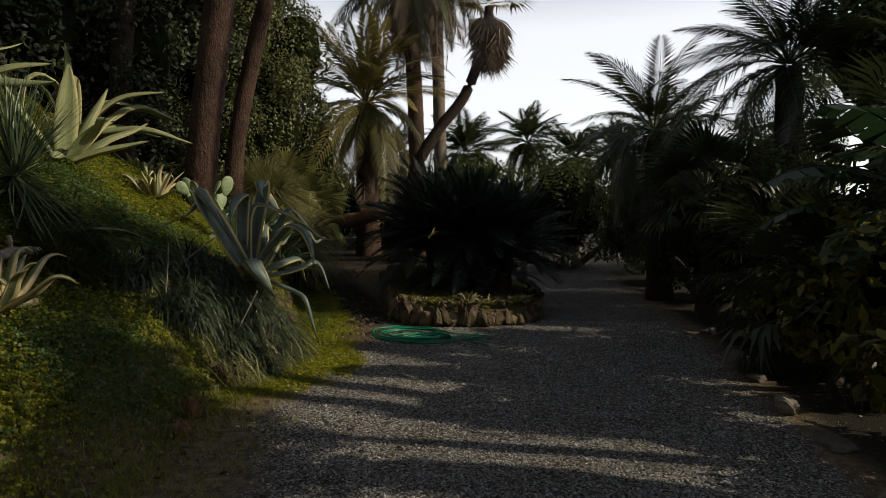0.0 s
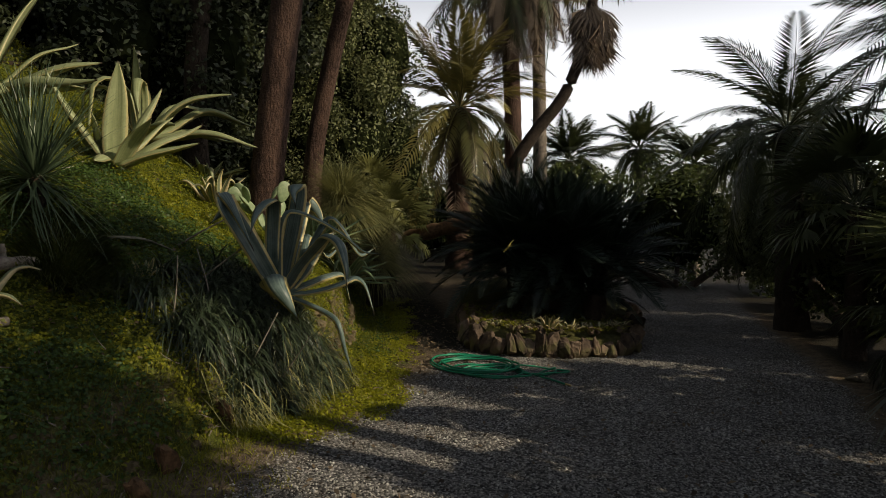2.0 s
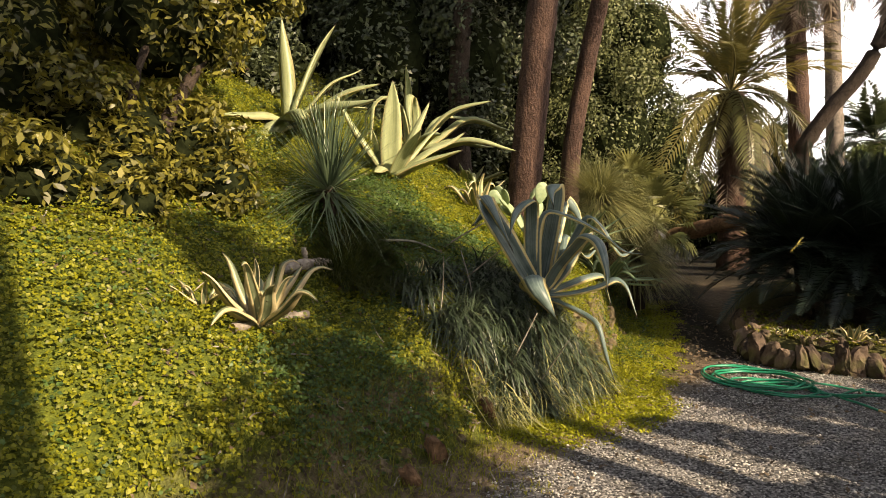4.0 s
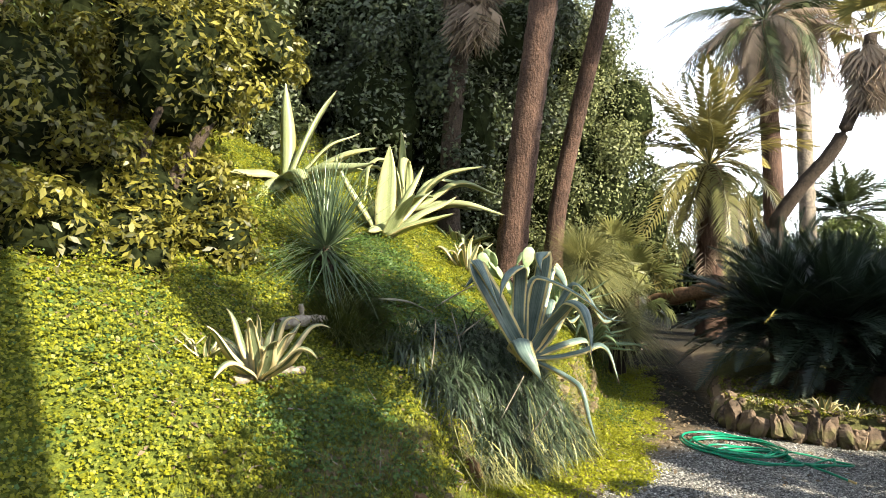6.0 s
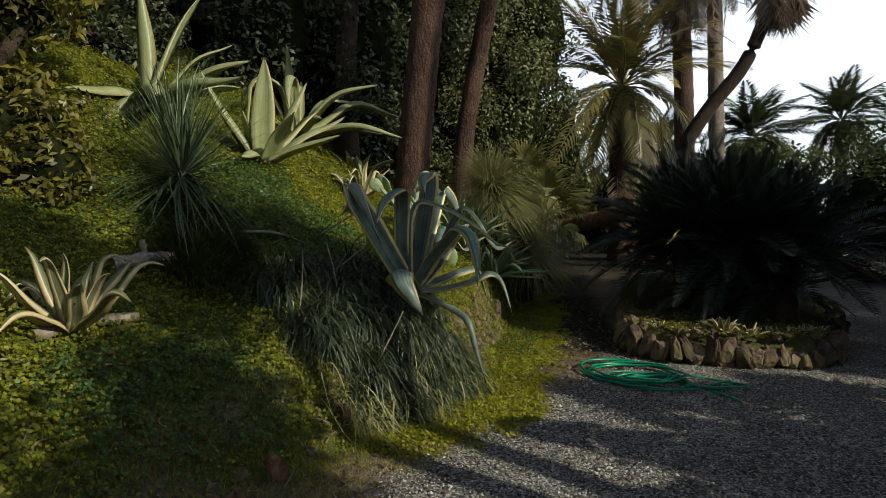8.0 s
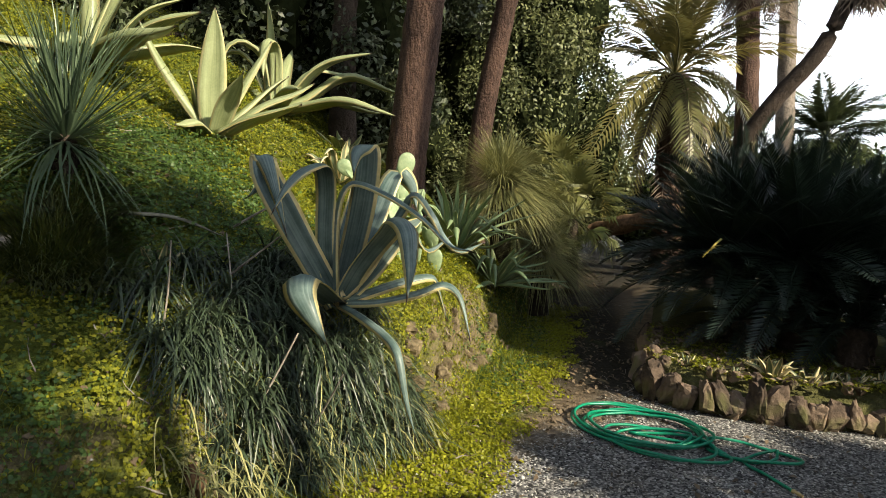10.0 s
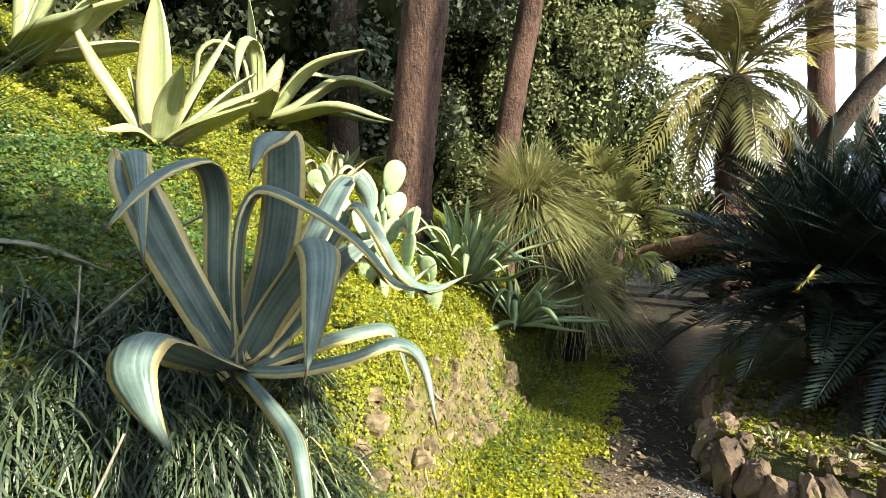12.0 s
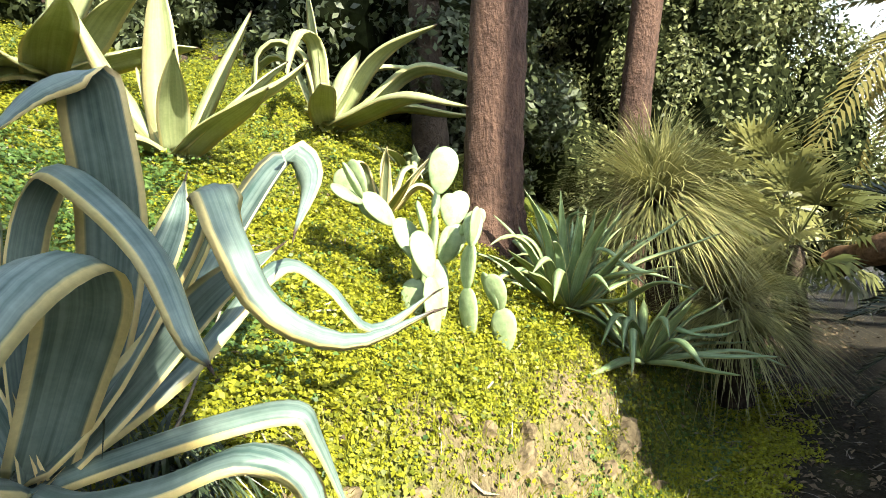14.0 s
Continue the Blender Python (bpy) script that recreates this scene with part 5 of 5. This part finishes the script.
banana(4.3, 5.35)
shrub("broad_leaf_shrub", 111, [(3.35, 4.7, 0.95, 0.45, 0.5, 0.5), (3.75, 5.3, 1.25, 0.5, 0.5, 0.5), (3.2, 5.3, 0.6, 0.35, 0.4, 0.4), (3.15, 4.2, 0.45, 0.45, 0.45, 0.42), (3.0, 3.5, 0.32, 0.42, 0.5, 0.34), (3.35, 6.2, 0.5, 0.4, 0.5, 0.45)], 95, 0.13, SHRUB_LEAF, "broad-leaved green shrub leaning over the path edge", "shrub", 3, 2.0, "", 0.45)
shrub("dark_hedge", 112, [(4.9, 7.0, 0.8, 1.0, 1.2, 0.9), (4.9, 9.4, 1.2, 1.0, 1.3, 1.2), (5.0, 11.6, 1.3, 1.1, 1.4, 1.4), (5.3, 14.0, 1.3, 1.1, 1.4, 1.4), (5.0, 16.2, 1.4, 1.3, 1.4, 1.5)], 120, 0.12, BUSH_LEAF, "dark shrub border along the path", "hedge", 5, 2.2)
shrub("dark_hedge", 113, [(3.5, 19.0, 1.6, 1.8, 1.0, 1.7), (0.8, 18.6, 1.5, 1.8, 1.0, 1.7), (-2.0, 19.5, 1.7, 1.5, 1.0, 1.6), (6.3, 18.4, 1.7, 1.6, 1.2, 1.9), (9.0, 17.0, 1.9, 1.8, 1.4, 2.1)], 90, 0.13, BUSH_LEAF, "dark shrub border at the end of the path", "hedge", 4, 2.2)
# unseen shrubs, added and spaced so that sun slits stripe the gravel
for k, (y, ry, top) in enumerate(((5.85, 0.30, 1.9), (4.85, 0.24, 2.7), (3.82, 0.34, 3.2), (2.68, 0.36, 3.2), (1.55, 0.60, 3.2), (0.25, 0.60, 3.2), (-1.3, 0.8, 3.4))):
    shrub("shade_shrub", 140 + k, [(5.1 if k == 0 else 4.7, y, top * 0.28, 0.6, ry, top * 0.30), (5.1 if k == 0 else 4.75, y + 0.03, top * 0.70, 0.5, ry * 0.9, top * 0.30)], 90, 0.12, BUSH_LEAF, "unseen upright shrub added to stripe the gravel with shade", "shrub", 3, 2.2, "shrubs along the path", 0.74)
# two unseen trees, crowns placed to shade the agave and lower bank
shrub("evergreen_tree", 116, [(5.0, 4.9, 5.35, 0.9, 0.72, 0.85), (5.0, 3.05, 4.2, 0.8, 0.72, 0.78), (5.2, 4.1, 6.0, 0.7, 0.7, 0.6), (5.0, 3.55, 5.35, 0.7, 0.5, 0.6), (5.1, 2.95, 6.0, 0.6, 0.55, 0.6)], 110, 0.14, BUSH_LEAF, "tall leafy tree added out of view to cast shade", "tree", 3, 2.0, "", 0.7)
shrub("evergreen_tree", 117, [(5.0, 2.35, 3.8, 0.8, 0.9, 0.7), (5.0, 0.6, 3.8, 0.9, 0.8, 0.8), (5.3, -2.0, 4.4, 1.0, 1.0, 1.4)], 110, 0.14, BUSH_LEAF, "tall leafy tree added out of view to cast shade", "tree", 3, 2.0, "", 0.7)
# high hedge added behind the camera, unseen, to cut the haze light
shrub("dark_hedge", 115, [(6.2, -5.6, 4.5, 2.6, 1.5, 5.0), (2.0, -6.5, 4.8, 3.0, 1.5, 5.4), (-2.6, -6.0, 5.2, 2.8, 1.5, 5.5), (-6.6, -4.2, 5.8, 2.6, 2.2, 5.2), (-8.6, -0.8, 6.2, 2.0, 2.6, 4.6), (10.5, -5.0, 4.0, 2.2, 1.8, 4.5)], 24, 0.15, BUSH_LEAF, "unseen tall evergreen hedge added to block sky light", "hedge", 3, 2.2)

# another unseen tree, added to keep the sun off the cycads
shrub("evergreen_tree", 118, [(6.4, 8.7, 4.3, 0.8, 0.75, 1.1), (6.5, 9.8, 3.9, 0.8, 0.7, 1.0)], 110, 0.14, BUSH_LEAF, "tall leafy tree added out of view to cast shade", "tree", 3, 2.0, "", 0.7)

# high crowns added out of view to shade the shrub, trunk and wood
for k, blobs in enumerate(([(6.2, 1.4, 9.2, 1.4, 1.3, 1.3), (6.6, -0.8, 9.4, 1.6, 1.5, 1.2), (5.2, 0.2, 10.4, 1.4, 1.4, 0.9)],
                           [(6.6, 8.3, 9.6, 1.2, 0.75, 1.9), (7.0, 7.7, 12.0, 1.4, 1.5, 1.4), (7.4, 9.6, 12.4, 1.4, 1.2, 1.6)])):
    shrub("evergreen_tree", 119 + k, blobs, 60, 0.16, BUSH_LEAF, "unseen tall evergreen tree added to cast shade", "tree", 4, 2.0, "", 0.7)

# ---- small things on the bank ----
rosette("small_agave", (-2.85, 5.73, gz(-2.85, 5.73)), AGAVE_STRIPE, random_leaves(47, 9, 0.2, 0.045, 40, 85, 0.8), "small grey agave among dry leaves on the slope", "agave")
tagged(new("dead_agave_leaf", fleshy_leaf("dead_agave_leaf", [(-3.3, 5.75, gz(-3.3, 5.75) + 0.04), (-3.05, 6.0, gz(-3.05, 6.0) + 0.08), (-2.88, 6.25, gz(-2.88, 6.25) + 0.04)], 0.09, WITHERED, 14, 0.006)), "withered grey agave leaf lying on the slope", "leaf")


def fine_clump(name, seed, x, y, radius, n, length, mat, label):
    rng = np.random.default_rng(seed)
    r, a = radius * np.sqrt(rng.random(n)), rng.uniform(0, 6.283, n)
    px, py = x + r * np.cos(a), y + r * np.sin(a)
    d = np.stack([np.cos(a) * r / radius * 0.8 + 0.3, np.sin(a) * r / radius * 0.8, np.ones(n)], -1)
    d /= np.linalg.norm(d, axis=1, keepdims=True)
    V, F = blades(rng, np.stack([px, py, ground_z(px, py) - 0.01], -1), d, length * rng.uniform(0.6, 1.1, n), np.full(n, 0.007), rng.uniform(0.3, 0.8, n), 4)
    V[:, 2] = np.maximum(V[:, 2], ground_z(V[:, 0], V[:, 1]) + 0.003)
    tagged(new(name, npmesh(name, V, F, mat)), label, "grass", kind="stuff")


fine_clump("soft_grass", 91, -3.2, 5.35, 0.30, 2600, 0.40, MOUND, "soft fine grass mound on the slope")
fine_clump("soft_grass", 92, -3.5, 5.65, 0.25, 1000, 0.28, MOUND, "soft fine grass mound on the slope")

# ---- stones, logs and stumps ----
for i, (x, y, sx, sy, sz) in enumerate(((2.68, 4.95, 0.13, 0.09, 0.09), (2.60, 4.2, 0.15, 0.09, 0.07), (3.14, 6.75, 0.13, 0.10, 0.08), (3.24, 7.1, 0.10, 0.09, 0.06), (2.95, 5.9, 0.11, 0.09, 0.05), (3.42, 8.2, 0.11, 0.09, 0.06))):
    s = tagged(new("edging_stone", stone_mesh(i + 50, (sx, sy, sz), PALESTONE)), "pale rough stone edging the gravel path", "stone", "path edging stones")
    s.matrix_basis = pose(x, y, gz(x, y) + sz * 0.45, 0, 0, 70 + 31 * i)


def log(name, a, b, r, mat, label, category):
    pa, pb = Vector((a[0], a[1], gz(a[0], a[1]) + a[2])), Vector((b[0], b[1], gz(b[0], b[1]) + b[2]))
    rng = random.Random(int(r * 1000))
    mid = pa.lerp(pb, 0.5) + Vector((0.0, 0.02, 0.015))
    V, F = tube(smooth_path([pa, mid, pb], 12), [r * (1 + 0.12 * math.sin(i * 1.7)) for i in range(12)], 10, 0.12, rng)
    tagged(new(name, npmesh(name, V, F, mat, False)), label, category)


log("log", (-2.93, 3.86, 0.03), (-2.92, 4.50, 0.03), 0.034, WOOD, "pale weathered log lying on the clover slope", "log")
log("log", (-3.38, 4.70, 0.05), (-3.27, 5.12, 0.06), 0.05, WOOD, "short pale cut log on the slope", "log")
log("stake", (-3.40, 4.95, -0.02), (-3.39, 4.95, 0.20), 0.022, WOOD, "short upright stake on the slope", "stake")
for x, y, sx, sz, k in ((-1.78, 4.42, 0.07, 0.13, 71), (-1.88, 5.22, 0.06, 0.09, 72), (-1.70, 4.05, 0.06, 0.08, 73)):
    s = tagged(new("tree_stump", stone_mesh(k, (sx, sx * 0.8, sz), RUSTWOOD)), "broken rotten stump at the foot of the slope", "stump")
    s.matrix_basis = pose(x, y, gz(x, y) + sz * 0.5, 8, -10, k * 20)
log("fallen_trunk", (-2.5, 13.3, 0.95), (-1.2, 12.7, 1.3), 0.14, RUSTWOOD, "reddish fallen trunk beside the side path", "log")

EARTH = plain_mat("bank_earth", (0.055, 0.042, 0.026), (0.26, 0.205, 0.12), 18, 0.95, 0.1, 0.9)


def bank_face():
    """Clods and stones that show where the foot of the bank has broken away."""
    t = thing("earth_bank", (-2.1, 8.4, gz(-2.1, 8.4)), "broken brown earth and stones in the cut bank", "earth bank")
    rng = random.Random(17)
    for k in range(50):
        y = rng.uniform(6.9, 9.5) if k < 34 else rng.uniform(3.6, 6.0)
        x = float(lerp_table(y, FOOT)) - rng.uniform(0.02, 0.36 if k < 34 else 0.2)
        s = rng.uniform(0.03, 0.095) * (0.9 if k < 34 else 0.6)
        m = pose(x, y, gz(x, y) - s * 0.55, rng.uniform(0, 90), rng.uniform(-40, 40), rng.uniform(0, 180))
        piece("clod", stone_mesh(300 + k, (s * 1.2, s, s * 1.3), EARTH), t, Matrix.Translation(-Vector(t.location)) @ m)


bank_face()


def dry_stalk(x, y, lean, length, r):
    """A bleached dead stalk standing or lying among the long grass."""
    z = gz(x, y)
    d = Vector((math.sin(radians(lean[0])), math.sin(radians(lean[1])), max(0.15, math.cos(radians(max(abs(lean[0]), abs(lean[1]))))))).normalized()
    path = smooth_path([Vector((x, y, z - 0.03)), Vector((x, y, z)) + d * length * 0.5 + Vector((0.01, 0.012, 0)), Vector((x, y, z)) + d * length], 7)
    V, F = tube(path, [r * (1.1 - 0.07 * i) for i in range(7)], 6)
    tagged(new("dry_stalk", npmesh("dry_stalk", V, F, WOOD, True)), "bleached dry stalk among the long grass", "stalk", "dry stalks in the grass")


for row in ((-2.42, 5.42, (5, 4), 0.58, 0.006), (-1.95, 5.55, (28, 12), 0.60, 0.006), (-2.25, 5.75, (-24, 18), 0.66, 0.006), (-1.80, 5.85, (40, -10), 0.55, 0.006), (-2.6, 5.9, (52, 20), 0.6, 0.007), (-2.05, 6.55, (-12, 30), 0.55, 0.006), (-3.0, 6.4, (60, 30), 0.5, 0.009)):
    dry_stalk(*row)


def twigs():
    """Short dead twigs dropped on the slope, the verge and the side path."""
    rng = np.random.default_rng(44)
    x, y = scatter(rng, 1500, -4.6, 1.6, 2.8, 13.0, lambda a, b: np.where(gravel_field(a, b) > 0.5, 0.06, 0.5))
    keep = ~inside_bed(x, y)
    x, y = x[keep], y[keep]
    a = rng.uniform(0, 6.283, len(x))
    n = np.stack([np.cos(a), np.sin(a), np.zeros(len(x))], -1)
    L = rng.uniform(0.05, 0.22, len(x))
    V, F = blades(rng, np.stack([x, y, np.zeros(len(x))], -1), n, L, np.full(len(x), 0.005), np.zeros(len(x)), 3, 0.5)
    V[:, 2] = ground_z(V[:, 0], V[:, 1]) + 0.02 + 0.03 * np.abs(np.sin(V[:, 0] * 40))
    stuff("fallen_twigs", V, F, WOOD, "thin dead twigs lying on the ground", "twigs")


twigs()

# ---- ground covers last ----
pebbles()
ground_cover("clover", 81, CLOVER, lambda x, y: hill_field(x, y) * (1 - shade_patch(x, y)) * (1 - 0.85 * sstep((-x - 6) / 2)), 92000, 0.024, (-7.5, -1.5, 2.2, 11.0), "bright yellow-green clover covering the slope", 0.12)
# same cover again in the darker green, as painted shade
ground_cover("creeper", 82, CLOVER_SHADE, lambda x, y: hill_field(x, y) * shade_patch(x, y), 90000, 0.024, (-6.5, -1.5, 2.2, 11.0), "clover coloured darker green for the shade on the slope", 0.15)
ground_cover("verge_clover", 83, VERGE_LIT, lambda x, y: verge_field(x, y) * 0.9, 80000, 0.022, (-3.2, -0.8, 5.0, 11.5), "low yellow-green clover along the path verge", 0.025)
ground_cover("bed_clover", 86, CLOVER, lambda x, y: inside_bed(x, y) * sstep(wobble(3 * x, 3 * y) + 0.55) * sstep((10.2 - y) / 0.8), 9000, 0.022, (-1.5, 1.7, 8.3, 10.4), "yellow-green clover growing in the raised bed", 0.06, 0.30)
grass_patch("verge_grass", 84, 90000, (-3.4, -0.6, 3.0, 12.0), verge_field, 0.05, "short yellow-green grass at the foot of the bank", VERGE_LIT)
grass_patch("bank_grass", 85, 30000, (-3.2, -1.4, 2.6, 10.0), lambda x, y: sstep((0.6 - np.abs(lerp_table(y, FOOT) - x - 0.25)) / 0.4), 0.11, "tufts of grass along the edge of the bank", GRASS, 0.004, 0.6)
fallen_leaves()


def path_side_field(x, y):
    c = lerp_table(y, [(8, -1.05), (10, -1.75), (12, -2.5), (16, -3.7), (20, -5.4)])
    return sstep((0.42 + 0.15 * wobble(3 * x, 3 * y) - np.abs(x - c + 0.62)) / 0.2) * sstep((y - 7.4) / 0.6) * 0.9


# the side path's greenery takes the darker leaf colour for its shade
ground_cover("path_creeper", 86, CLOVER_SHADE, path_side_field, 26000, 0.024, (-5.0, -1.2, 7.4, 14.0), "low green creeper along the shaded side path", 0.035)
grass_patch("path_grass", 87, 30000, (-5.0, -1.2, 7.4, 14.0), path_side_field, 0.07, "short green grass along the shaded side path", CLOVER_SHADE)

ground_cover("bank_moss", 88, VERGE_LIT, lambda x, y: hill_field(x, y) * (1 - 0.9 * shade_patch(x, y)) * sstep((y - 6.0) / 0.5), 52000, 0.016, (-4.2, -1.4, 6.0, 9.6), "fine yellow-green moss on top of the bank", 0.05)
